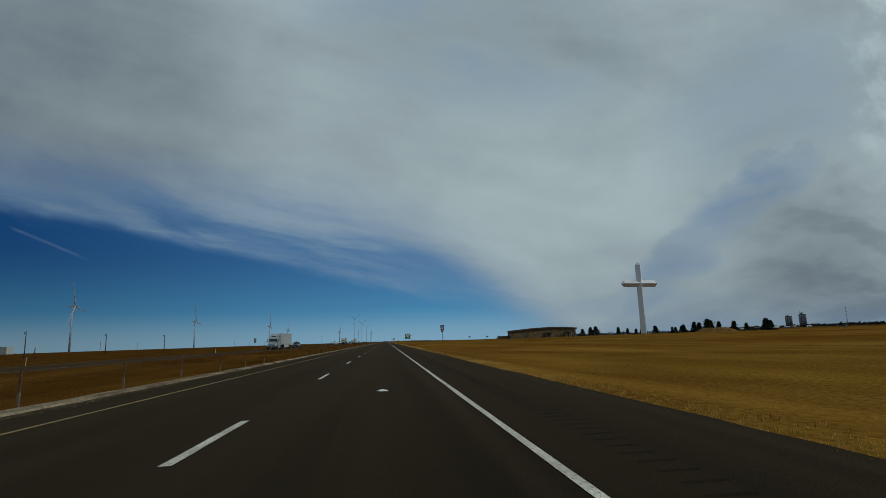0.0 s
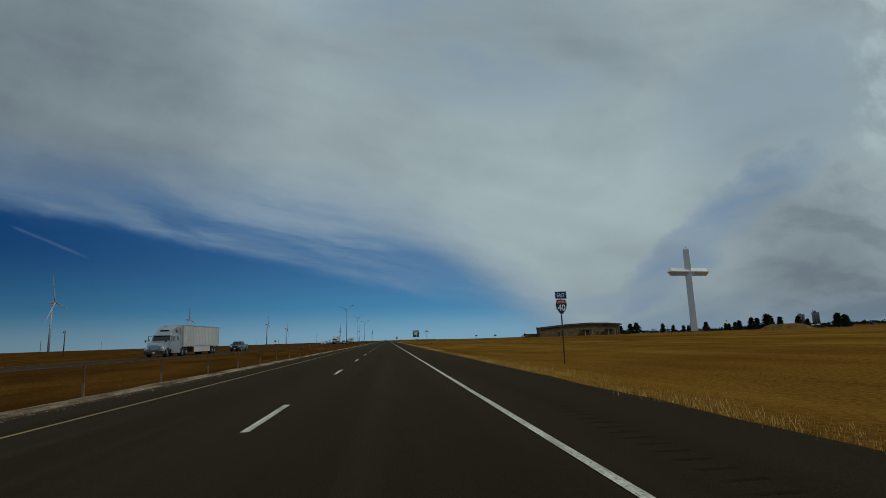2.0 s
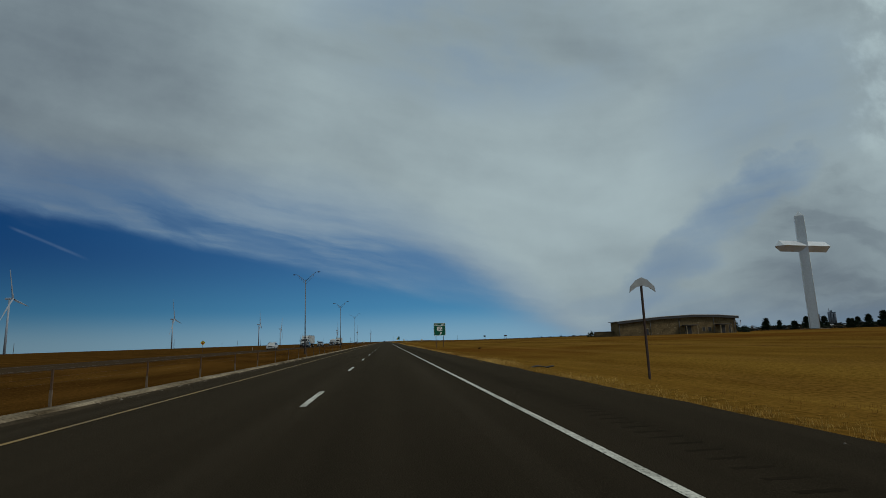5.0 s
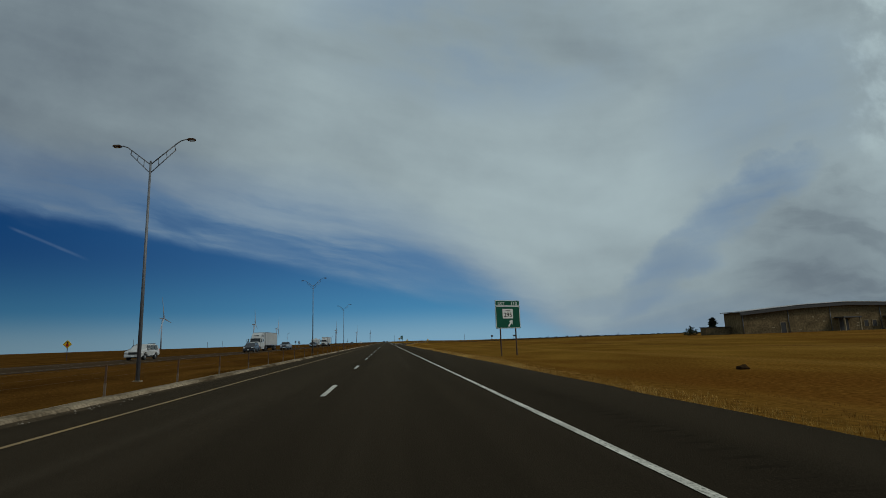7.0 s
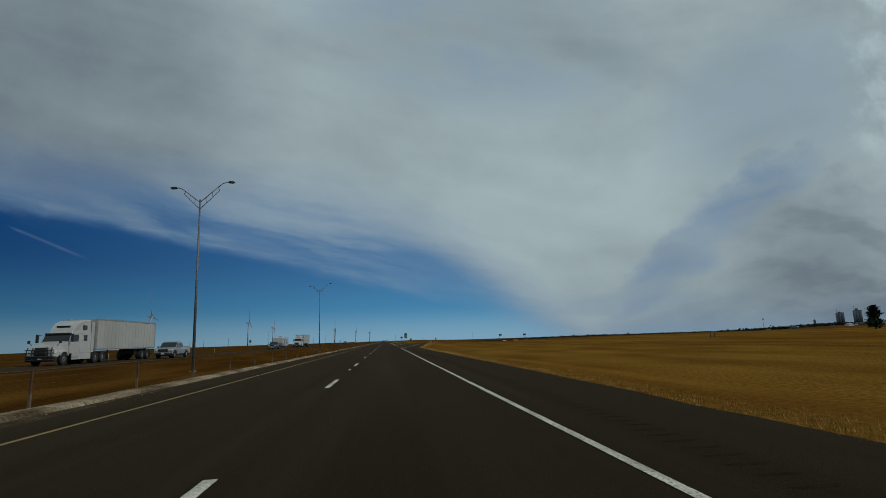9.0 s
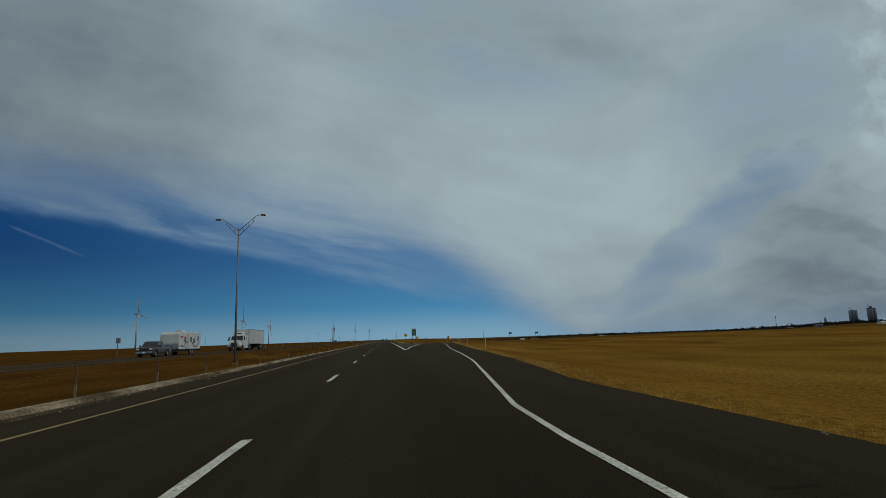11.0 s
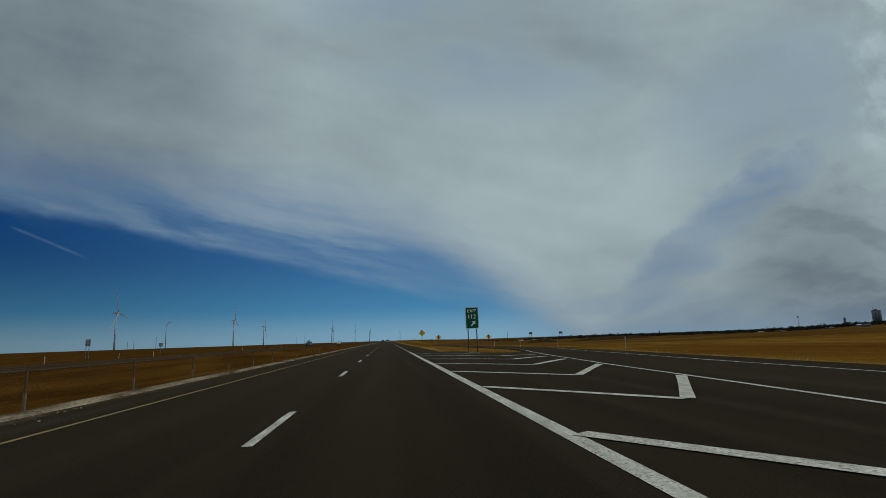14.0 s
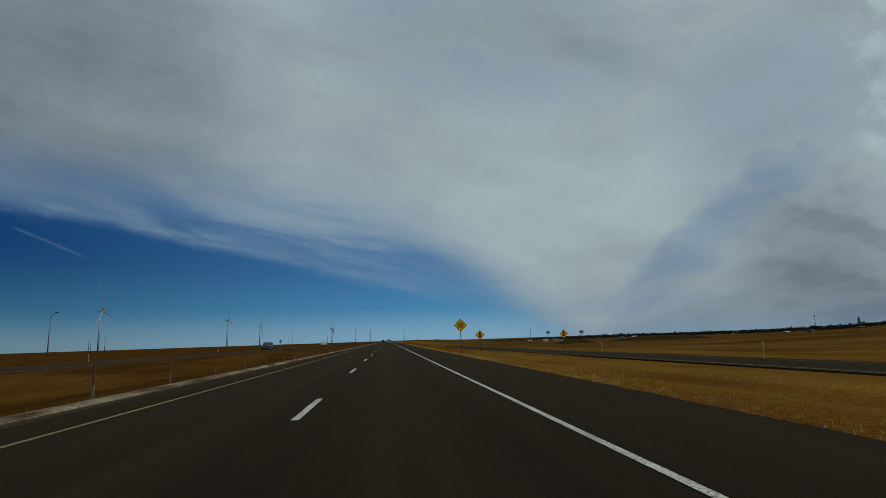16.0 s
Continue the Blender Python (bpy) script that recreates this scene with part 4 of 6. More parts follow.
# interstate marker
sx, sy = 13.0, 104.9
gz = land(sx, sy)
s = thing("route_marker_sign", pose(sx, sy, gz), "blue interstate shield below a blue direction plate on one post", "road sign")
zb = 3.87 - gz
sign_post(s, 0, 0.04, -0.3, zb - 0.1, 0.026)
east = plate("direction_plate", rounded(0.76, 0.48, 0.03, 0, zb - 0.48), 0.0, 0.03, BLUE, s)
ring("border", 0.74, 0.46, 0.03, 0.018, 0, zb - 0.47, -0.004, WHITE_SHEET, east)
lettering("EAST", 0.25, 0.50, WHITE_SHEET, east, x=0, y=-0.001, z=zb - 0.37)
sh = [(-0.30, 0.0), (-0.20, 0.03), (-0.10, 0.02), (0.0, -0.015), (0.10, 0.02), (0.20, 0.03), (0.30, 0.0), (0.36, -0.14), (0.375, -0.34), (0.33, -0.56), (0.22, -0.76), (0.09, -0.90), (0.0, -0.95),
      (-0.09, -0.90), (-0.22, -0.76), (-0.33, -0.56), (-0.375, -0.34), (-0.36, -0.14)]
zs = zb - 0.535
shield = plate("shield", [(a, zs + b) for a, b in sh], 0.0, 0.03, WHITE_SHEET, s, "white-edged interstate shield")
field = plate("shield_field", [(0.345, zs - 0.215)] + [(a * 0.92, zs - 0.03 + b * 0.93) for a, b in sh if b < -0.2] + [(-0.345, zs - 0.215)], -0.006, 0.0, BLUE, shield)
crown = plate("shield_crown", [(a * 0.92, zs - 0.012 + b * 0.8) for a, b in sh[:7]] + [(0.33, zs - 0.185), (-0.33, zs - 0.185)], -0.006, 0.0, RED, shield)
for k in range(7):
    part("name_bar", box(-0.21 + k * 0.062, -0.175 + k * 0.062, -0.010, -0.006, zs - 0.15, zs - 0.07), WHITE_SHEET, crown)
lettering("40", 0.40, 0.50, WHITE_SHEET, shield, x=0, y=-0.007, z=zs - 0.70)


def warning_sign(x, y, z_mid, size, mark, group="ramp warning signs", facing=0.0, label="yellow diamond warning sign on a slim steel post"):
    g = land(x, y)
    s = thing("warning_sign", pose(x, y, g, 0, 0, facing), label, "road sign", group)
    zc = z_mid - g
    sign_post(s, 0, 0.03, -0.3, zc + 0.25, 0.035)
    h = size / 2
    d = plate("diamond", [(0, zc - h), (h, zc), (0, zc + h), (-h, zc)], 0.0, 0.025, YELLOW, s)
    w = h * 0.90
    t = 0.035
    vs = [(0, -0.004, zc - w), (w, -0.004, zc), (0, -0.004, zc + w), (-w, -0.004, zc)]
    vs += [(p[0] * (1 - t / w * 1.4), p[1], zc + (p[2] - zc) * (1 - t / w * 1.4)) for p in vs]
    from_arrays("border", vs, [(k, (k + 1) % 4, 4 + (k + 1) % 4, 4 + k) for k in range(4)], [BLACK_SHEET], d)
    if mark == "bars":
        for k, ww in enumerate((0.34, 0.5, 0.40)):
            part("writing_bar", box(-ww * h, ww * h, -0.005, -0.001, zc + h * (0.24 - 0.28 * k), zc + h * (0.38 - 0.28 * k)), BLACK_SHEET, d)
    elif mark == "ahead":
        bm = bmesh.new()
        prism(bm, [(-0.10 * h, zc - 0.1 * h), (0.10 * h, zc - 0.1 * h), (0.10 * h, zc + 0.25 * h), (0.34 * h, zc + 0.25 * h), (0, zc + 0.68 * h), (-0.34 * h, zc + 0.25 * h), (-0.10 * h, zc + 0.25 * h)], 1, -0.005, -0.001)
        part("arrow", bm, BLACK_SHEET, d)
        plate("octagon", [(0.36 * h * math.cos(radians(22.5 + 45 * k)), zc - 0.22 * h + 0.36 * h * math.sin(radians(22.5 + 45 * k))) for k in range(8)], -0.009, -0.005, RED, d)
    return s


warning_sign(10.4, 637, 2.75, 1.70, "bars", label="yellow diamond warning sign with three lines of small writing")
warning_sign(16.8, 660.5, 1.62, 1.62, "ahead", label="yellow diamond warning sign with black arrow and red octagon")
warning_sign(32.8, 665, 1.35, 1.62, "ahead", label="yellow diamond warning sign with black arrow and red octagon")
warning_sign(-54.5, 351.7, 2.5, 1.5, "ahead", group="", label="yellow diamond warning sign beyond the opposite carriageway")


def back_sign(x, y, zc, w, h, n=1, label="grey back of a small road sign on a post"):
    g = land(x, y)
    s = thing("road_sign", pose(x, y, g), label, "road sign", "signs for the opposite carriageway")
    for k in range(n):
        sign_post(s, (k - (n - 1) / 2) * w * 0.6, -0.12, -0.2, zc - g + h * 0.3, 0.035, STEEL)
    panel = plate("panel", rounded(w, h, 0.06, 0, zc - g - h / 2), 0.0, 0.03, SIGN_BACK, s)
    ring("rim", w, h, 0.06, 0.03, 0, zc - g - h / 2, -0.004, SIGN_BACK, panel)


back_sign(-40.5, 183, 2.75, 0.75, 1.45, 1, "back of a route marker assembly on a steel post")
back_sign(-54.9, 608.7, 2.6, 0.9, 1.3, 2)
back_sign(-63.0, 662.7, 2.1, 1.2, 1.0)
back_sign(-34.5, 470, 2.2, 0.6, 0.75)
back_sign(-35.0, 760, 2.2, 0.75, 0.9)


def delineator(x, y, h=1.2, label="white plastic roadside marker post"):
    s = thing("marker_post", pose(x, y, land(x, y), 0, random.uniform(-2, 2), random.uniform(-10, 10)), label, "marker post", "roadside marker posts")
    bm = bmesh.new()
    prism(bm, [(-0.028, -0.012), (0.0, 0.010), (0.028, -0.012), (0.025, -0.022), (0.0, 0.0), (-0.025, -0.022)], 2, -0.2, h)
    part("blade", bm, POST_WHITE, s)
    part("reflector", box(-0.022, 0.022, -0.030, -0.022, h - 0.2, h - 0.08), WHITE_SHEET, s)


for x, y in ((11.4, 444.9), (14.2, 475.8), (17.4, 511), (22.4, 545), (27, 578.4), (28.3, 607), (29.6, 640), (31.0, 700)):
    delineator(x, y)
for y in (60, 122, 330, 396, 440, 543.2, 560.9, 577, 588, 640, 690):
    delineator(-34.5, y, 1.05)

# a low stub and two field posts
for x, y, h in ((64, 420, 1.1), (65.5, 421, 1.1), (108, 268, 3.2), (109.6, 268.6, 3.2)):
    s = thing("field_post", pose(x, y, land(x, y)), "weathered wooden post standing in the field", "post", "field posts")
    bm = bmesh.new()
    tube(bm, (0, 0, -0.3), (0, 0, h), 0.09, 0.075, 8)
    part("shaft", bm, WOOD_POLE, s)

# ---- the great cross ----
cx, cy = 212.5, 426.2
cross = thing("monument_cross", pose(cx, cy, 0.0, 0, 0, 11.0), "colossal white metal-clad cross with pointed ends on the plain", "monument")
R2 = 2.8


def spar(bm, a, b, tip_a, tip_b):
    """A square beam turned on its edge, from a to b, with pyramids at the ends that are asked for."""
    a, b = Vector(a), Vector(b)
    w = (b - a).normalized()
    p = Vector((0, 1, 0))
    q = w.cross(p).normalized()
    ends = []
    for c in (a, b):
        ends.append([bm.verts.new(c + d * R2) for d in (p, q, -p, -q)])
    for k in range(4):
        bm.faces.new((ends[0][k], ends[0][(k + 1) % 4], ends[1][(k + 1) % 4], ends[1][k]))
    for e, c, s, on in ((ends[0], a, -1, tip_a), (ends[1], b, 1, tip_b)):
        if on:
            t = bm.verts.new(c + w * s * 2.7)
            for k in range(4):
                bm.faces.new((e[k], e[(k + 1) % 4], t))
    bmesh.ops.recalc_face_normals(bm, faces=bm.faces)


bm = bmesh.new()
spar(bm, (0, 0, -0.5), (0, 0, 57.4), False, True)
part("upright", bm, CROSS, cross)
for sgn in (-1, 1):
    bm = bmesh.new()
    spar(bm, (0, 0, 41.6), (sgn * 15.3, 0, 41.6), False, True)
    part("arm", bm, CROSS, cross)
# seams of the cladding sheets along the ridges
for p, q in (((0, -R2, -0.4), (0, -R2, 38.9)), ((0, -R2, 44.9), (0, -R2, 57.4)), ((-15.3, -R2, 41.6), (-3, -R2, 41.6)), ((3, -R2, 41.6), (15.3, -R2, 41.6)), ((-R2, 0, -0.4), (-R2, 0, 38.9)), ((R2, 0, -0.4), (R2, 0, 38.9))):
    bm = bmesh.new()
    tube(bm, p, q, 0.10, 0.10, 6)
    part("ridge_flashing", bm, WHITE_SHEET, cross)
part("plinth", soften(box(-4.5, 4.5, -4.5, 4.5, -0.4, 0.5), 0.1), CONCRETE, cross)

# ---- stone building with a low gable front ----
bl = Vector((88.5, 374.5, 0))
br = Vector((136.8, 376.0, 0))
WB = (br - bl).length
hall = thing("stone_hall", pose(bl.x, bl.y, 0.0, 0, 0, math.degrees(math.atan2(br.y - bl.y, br.x - bl.x))), "long stone hall with a low-pitched metal roof", "building")
EAVE, DEEP = 5.45, 6.5


ROOF_LINE = [(0.0, 5.45), (0.33 * WB, 6.75), (0.60 * WB, 7.25), (0.84 * WB, 6.95), (WB, 6.3)]


def roof_z(x):
    return along_table(ROOF_LINE, x)


front = [(0, -0.5), (WB, -0.5)] + [(x, z - 0.1) for x, z in ROOF_LINE[::-1]]
bm = bmesh.new()
prism(bm, front, 1, 0.0, 0.4)
wall = part("front_wall", bm, STONE, hall)
bm = bmesh.new()
prism(bm, front, 1, DEEP - 0.4, DEEP)
part("rear_wall", bm, STONE, hall)
part("side_wall", box(0, 0.4, 0.4, DEEP - 0.4, -0.5, EAVE - 0.1), STONE, hall)
part("side_wall", box(WB - 0.4, WB, 0.4, DEEP - 0.4, -0.5, roof_z(WB) - 0.1), STONE, hall)
eaves = [(-0.8, ROOF_LINE[0][1] - 0.08)] + ROOF_LINE[1:-1] + [(WB + 0.8, ROOF_LINE[-1][1] - 0.06)]
for (xa, za), (xb, zb_) in zip(eaves[:-1], eaves[1:]):
    bm = bmesh.new()
    prism(bm, [(xa, za), (xb, zb_), (xb, zb_ + 0.22), (xa, za + 0.22)], 1, -1.0, DEEP + 0.3)
    roof = part("roof_slope", bm, ROOF, hall)
    bm = bmesh.new()
    prism(bm, [(xa, za - 0.80), (xb, zb_ - 0.80), (xb, zb_ + 0.05), (xa, za + 0.05)], 1, -1.02, -0.88)
    part("fascia", bm, FASCIA, roof)
    bm = bmesh.new()
    prism(bm, [(xa, za + 0.09), (xb, zb_ + 0.09), (xb, zb_ + 0.24), (xa, za + 0.24)], 1, -1.12, -1.022)
    part("gutter", bm, TRIM, roof)
for x in (0.25, 12.8, 24.6, 39.0, 47.6):
    bm = bmesh.new()
    run(bm, [(x, -0.12, roof_z(x) - 0.5), (x, -0.12, 0.0)], 0.09, 6)
    part("downpipe", bm, STEEL, hall)
rb = random.Random(3)


def opening(name, x, w, h, sill=0.0):
    d = part(name, box(x - w / 2, x + w / 2, -0.05, 0.06, sill, sill + h), DARK, hall)
    for a, b, c, e in ((x - w / 2 - 0.14, x - w / 2, sill, sill + h + 0.16), (x + w / 2, x + w / 2 + 0.14, sill, sill + h + 0.16), (x - w / 2, x + w / 2, sill + h, sill + h + 0.16)):
        part("frame", box(a, b, -0.10, 0.05, c, e), STONE_PALE, d)


for x, w, h in ((11.2, 1.4, 2.6), (28.2, 2.6, 3.2), (42.8, 1.5, 3.0), (45.8, 1.4, 3.0)):
    opening("door", x, w, h)
for x in (34.6, 37.0):
    opening("window", x, 1.2, 1.5, 1.0)
for x0, x1 in ((25.6, 30.6), (39.6, 44.4)):
    can = part("canopy", box(x0, x1, -3.0, -0.02, 3.25, 3.55, 0.04), FASCIA, hall)
    for x in (x0 + 0.3, x1 - 0.3):
        part("canopy_post", box(x - 0.15, x + 0.15, -2.85, -2.55, 0, 3.25), STONE_PALE, can)
# pale replaced stones set slightly proud
for k in range(44):
    x, z = rb.uniform(2, WB - 2), rb.uniform(0.4, 4.4)
    if abs(x - 11.2) < 1.2 or abs(x - 28.2) < 3 or 33.6 < x < 38 or 39.4 < x < 47:
        continue
    w, h = rb.uniform(0.25, 0.8), rb.uniform(0.15, 0.35)
    part("wall_stone", box(x, x + w, -0.03, 0.05, z, z + h), STONE_PALE, wall)
part("annexe", box(-7.0, -0.03, 4.2, 6.4, -0.5, 1.9), STONE, hall)
part("annexe_roof", box(-7.2, -0.03, 4.0, 6.5, 1.9, 2.05), FASCIA, hall)

# ---- trees ----


def conifer(name, h, wide, seed, label, clumps=420):
    r = np.random.default_rng(seed)
    t = thing(name, pose(0, 0, -50), label, "tree", "junipers and pines on the plain")
    bm = bmesh.new()
    pts = [(0.04 * h * math.sin(k * 1.7 + seed) * 0.3, 0.04 * h * math.cos(k * 2.1 + seed) * 0.3, h * 0.92 * k / 5) for k in range(6)]
    for k in range(5):
        tube(bm, pts[k], pts[k + 1], 0.028 * h * (1 - k / 6), 0.028 * h * (1 - (k + 1) / 6), 7)
    part("trunk", bm, BARK, t)
    lv, lf = [], []
    for _ in range(clumps):
        f = r.random() ** 0.8
        z = h * (0.08 + 0.92 * f)
        rad = wide * ((1 - f) ** 0.62) * (0.78 + 0.35 * noise.noise((f * 6, seed, 0.5)) + 0.09 * math.sin(seed + f * 19)) * math.sqrt(r.uniform(0.15, 1.0))
        a = r.uniform(0, math.tau)
        c = np.array((rad * math.cos(a), rad * math.sin(a), z))
        s = h * r.uniform(0.035, 0.075)
        for _ in range(5):
            d = r.normal(0, 1, 3)
            d[2] = d[2] * 0.6 + 0.5
            e = np.cross(d, r.normal(0, 1, 3))
            e = e / (np.linalg.norm(e) + 1e-6) * s * 0.32
            o = c + r.normal(0, s * 0.4, 3)
            d = d / np.linalg.norm(d) * s * 1.5
            i = len(lv)
            lv += [tuple(o - e), tuple(o + e), tuple(o + d + e * 0.3), tuple(o + d - e * 0.3)]
            lf.append((i, i + 1, i + 2, i + 3))
    from_arrays("crown", lv, lf, [JUNIPER], t)
    return t


def bare_tree(name, h, seed, label):
    r = random.Random(seed)
    t = thing(name, pose(0, 0, -50), label, "tree", "bare winter trees")
    trunk, twigs = bmesh.new(), bmesh.new()

    def grow(p, d, length, rad, level):
        q = p + d * length
        tube(trunk if level < 2 else twigs, p, q, rad, rad * 0.65, 5 if level < 2 else 3, False)
        if level >= 5:
            return
        for _ in range(3 if level < 4 else 4):
            nd = (d + Vector((r.gauss(0, 0.55), r.gauss(0, 0.55), r.gauss(0.15, 0.3)))).normalized()
            grow(p.lerp(q, r.uniform(0.6, 1.0)), nd, length * r.uniform(0.58, 0.8), rad * 0.58, level + 1)
    grow(Vector((0, 0, -0.1)), Vector((0, 0, 1)), h * 0.27, h * 0.025, 0)
    part("trunk", trunk, BARK, t)
    part("branches", twigs, TWIG, t)
    return t


pines = [conifer("juniper_tree", 7.5, 2.3, 1, "dark bushy juniper standing in dry grass"),
         conifer("juniper_tree", 7.0, 1.7, 2, "dark narrow juniper standing in dry grass"),
         conifer("juniper_tree", 10.0, 2.6, 3, "tall dark juniper standing in dry grass"),
         conifer("juniper_tree", 6.0, 2.6, 4, "broad dark juniper standing in dry grass")]
bare = [bare_tree("bare_tree", 6.5, 7, "bare grey-brown winter tree in dry grass"), bare_tree("bare_tree", 6.0, 8, "slender bare winter tree in dry grass")]
row = [  # x, y, height, kind
    (176, 437, 8.0, 3), (171, 436, 7.5, 0), (189, 440, 6.2, "b0"), (193, 443, 5.6, "b1"), (196, 438, 7.0, 1), (199, 444, 5.2, 1), (205.5, 441, 5.6, 1), (203, 446, 4.6, "b1"),
    (212.5, 440, 5.0, 1), (217.5, 437, 7.2, 0), (228.5, 438, 7.2, 0), (233.5, 441, 5.2, "b0"), (246, 442, 5.8, 1), (250, 444, 5.6, 0), (254, 438, 7.4, 2), (241, 447, 5.0, "b1"),
    (265, 440, 9.4, 2), (270, 441, 9.0, 0), (277, 440, 11.8, 2), (282, 443, 10.4, 2), (288, 441, 9.4, 2), (296, 452, 8.5, "b0"), (301, 453, 8.8, "b1"),
    (128.6, 449.6, 6.8, 1), (320, 425, 10.9, 2), (323, 429, 10.0, 0), (306, 404, 9.0, 2), (312, 409, 8.6, 0), (300, 438, 9.5, 2), (334, 470, 8.0, 0), (160, 448, 6.4, 1), (166, 441, 6.2, 0), (182, 452, 5.4, "b1"), (222, 450, 5.0, 1),
    (151, 445, 5.6, "b0"), (237, 452, 6.2, 2), (259, 450, 6.6, 0)]
rt = random.Random(11)
for x, y, h, k in row:
    src = bare[int(k[1])] if isinstance(k, str) else pines[k]
    base = ({"b0": 6.5, "b1": 6.0}[k] if isinstance(k, str) else (7.5, 7.0, 10.0, 6.0)[k])
    f = h / base
    copy_thing(src, pose(x, y, land(x, y) - 0.1, 0, 0, rt.uniform(0, 360)) @ Matrix.Diagonal((f * rt.uniform(1.15, 1.55), f * 1.3, f * 0.88, 1)))
for src in pines + bare:
    for o in list(src.children):
        bpy.data.objects.remove(o)
    bpy.data.objects.remove(src)
# low scrub behind the hall
for x, y in ((139.2, 375), (141.6, 377), (142.6, 380), (83, 388)):
    r = np.random.default_rng(int(x))
    lv, lf = [], []
    for _ in range(260):
        a, f = r.uniform(0, math.tau), r.random()
        c = np.array((1.9 * f * math.cos(a), 1.9 * f * math.sin(a), r.uniform(0.1, 2.6) * (1 - 0.5 * f)))
        d, e = r.normal(0, 0.35, 3), r.normal(0, 0.12, 3)
        i = len(lv)
        lv += [tuple(c - e), tuple(c + e), tuple(c + d)]
        lf.append((i, i + 1, i + 2))
    s = thing("shrub", pose(x, y, land(x, y)), "dark scrubby evergreen shrub beside the stone hall", "shrub", "shrubs by the hall")
    from_arrays("foliage", lv, lf, [JUNIPER], s)

# a low dark belt of brush and hedges behind the trees
r = np.random.default_rng(33)
lv, lf = [], []
for _ in range(5200):
    x = r.uniform(140, 345)
    y = 452 + r.normal(0, 2.5) + 0.05 * (x - 240) - (0.25 * (x - 290) if x > 290 else 0)
    h = 1.1 + 1.3 * max(0.0, noise.noise((x * 0.09, 1.0, 0.0)) + 0.35)
    c = np.array((x, y, land(x, y) + h * r.random()))
    d, e_ = r.normal(0, 0.5, 3), r.normal(0, 0.25, 3)
    i = len(lv)
    lv += [tuple(c - e_), tuple(c + e_), tuple(c + d)]
    lf.append((i, i + 1, i + 2))
tagged(from_arrays("brush_belt", lv, lf, [FAR_TREE]), "low dark belt of brush behind the junipers", "brush", kind="stuff")

# ---- earth mounds ----


def mound(name, x, y, rx, ry, h, mat, label, turn=0.0, flat=0.5):
    bm = bmesh.new()
    n, m_ = 26, 8
    rings = []
    for j in range(m_ + 1):
        f = j / m_
        z = h * (1 - step(flat, 1.0, f)) - 0.3 * f
        rings.append([bm.verts.new((rx * f * math.cos(k * math.tau / n) * (1 + 0.12 * noise.noise((k * 0.5, f * 3, x))), ry * f * math.sin(k * math.tau / n),
                                    z + 0.18 * h * min(1.0, 3 * f) * noise.noise((k * 0.6, f * 4, y)))) for k in range(n)])
    for j in range(m_):
        for k in range(n):
            f = bm.faces.new((rings[j][k], rings[j + 1][k], rings[j + 1][(k + 1) % n], rings[j][(k + 1) % n]))
            f.smooth = True
    bmesh.ops.remove_doubles(bm, verts=bm.verts, dist=1e-4)
    bmesh.ops.recalc_face_normals(bm, faces=bm.faces)
    if sum(f.normal.z for f in bm.faces) < 0:
        bmesh.ops.reverse_faces(bm, faces=bm.faces)
    ob = part(name, bm, mat)
    ob.matrix_basis = pose(x, y, land(x, y), 0, 0, turn)
    tagged(ob, label, "mound", "earth mounds")


mound("earth_mound", 253, 391, 17, 8, 3.2, DIRT_PALE, "pale grassed earth mound with a flat top", -30)
mound("earth_mound", 118, 900, 17, 9, 2.6, SOIL, "dark mound of bare soil on the plain", 5, 0.2)
mound("earth_mound", 190, 930, 48, 18, 3.2, SOIL, "long dark soil bank on the plain", 8, 0.3)

# ---- the town on the horizon ----
r = np.random.default_rng(21)
lv, lf = [], []
for k in range(2600):
    a = radians(r.uniform(4.5, 62))
    d = r.uniform(1500, 2300) + (62 - math.degrees(a)) * 4
    x, y = d * math.sin(a), 560 + d * math.cos(a) * 0.85
    z, h = land(x, y), r.uniform(3.2, 8.0) * (1 + 0.5 * noise.noise((x * 0.004, y * 0.004, 0)))
    h *= 0.36 + 0.64 * step(7, 24, math.degrees(a))
    w = h * r.uniform(0.4, 0.9)
    for _ in range(14):
        c = np.array((x, y, z + h * r.uniform(0.1, 0.8))) + r.normal(0, 1, 3) * (w * 0.45, w * 0.45, h * 0.12)
        s = h * r.uniform(0.12, 0.30)
        d3 = r.normal(0, s, (3, 3))
        i = len(lv)
        lv += [tuple(c + d3[0]), tuple(c + d3[1]), tuple(c + d3[2]), tuple(c - (d3[0] + d3[1]) * 0.6)]
        lf += [(i, i + 1, i + 2), (i, i + 3, i + 1)]
tagged(from_arrays("town_trees", lv, lf, [FAR_TREE]), "dark belt of bare town trees along the horizon", "trees", kind="stuff")

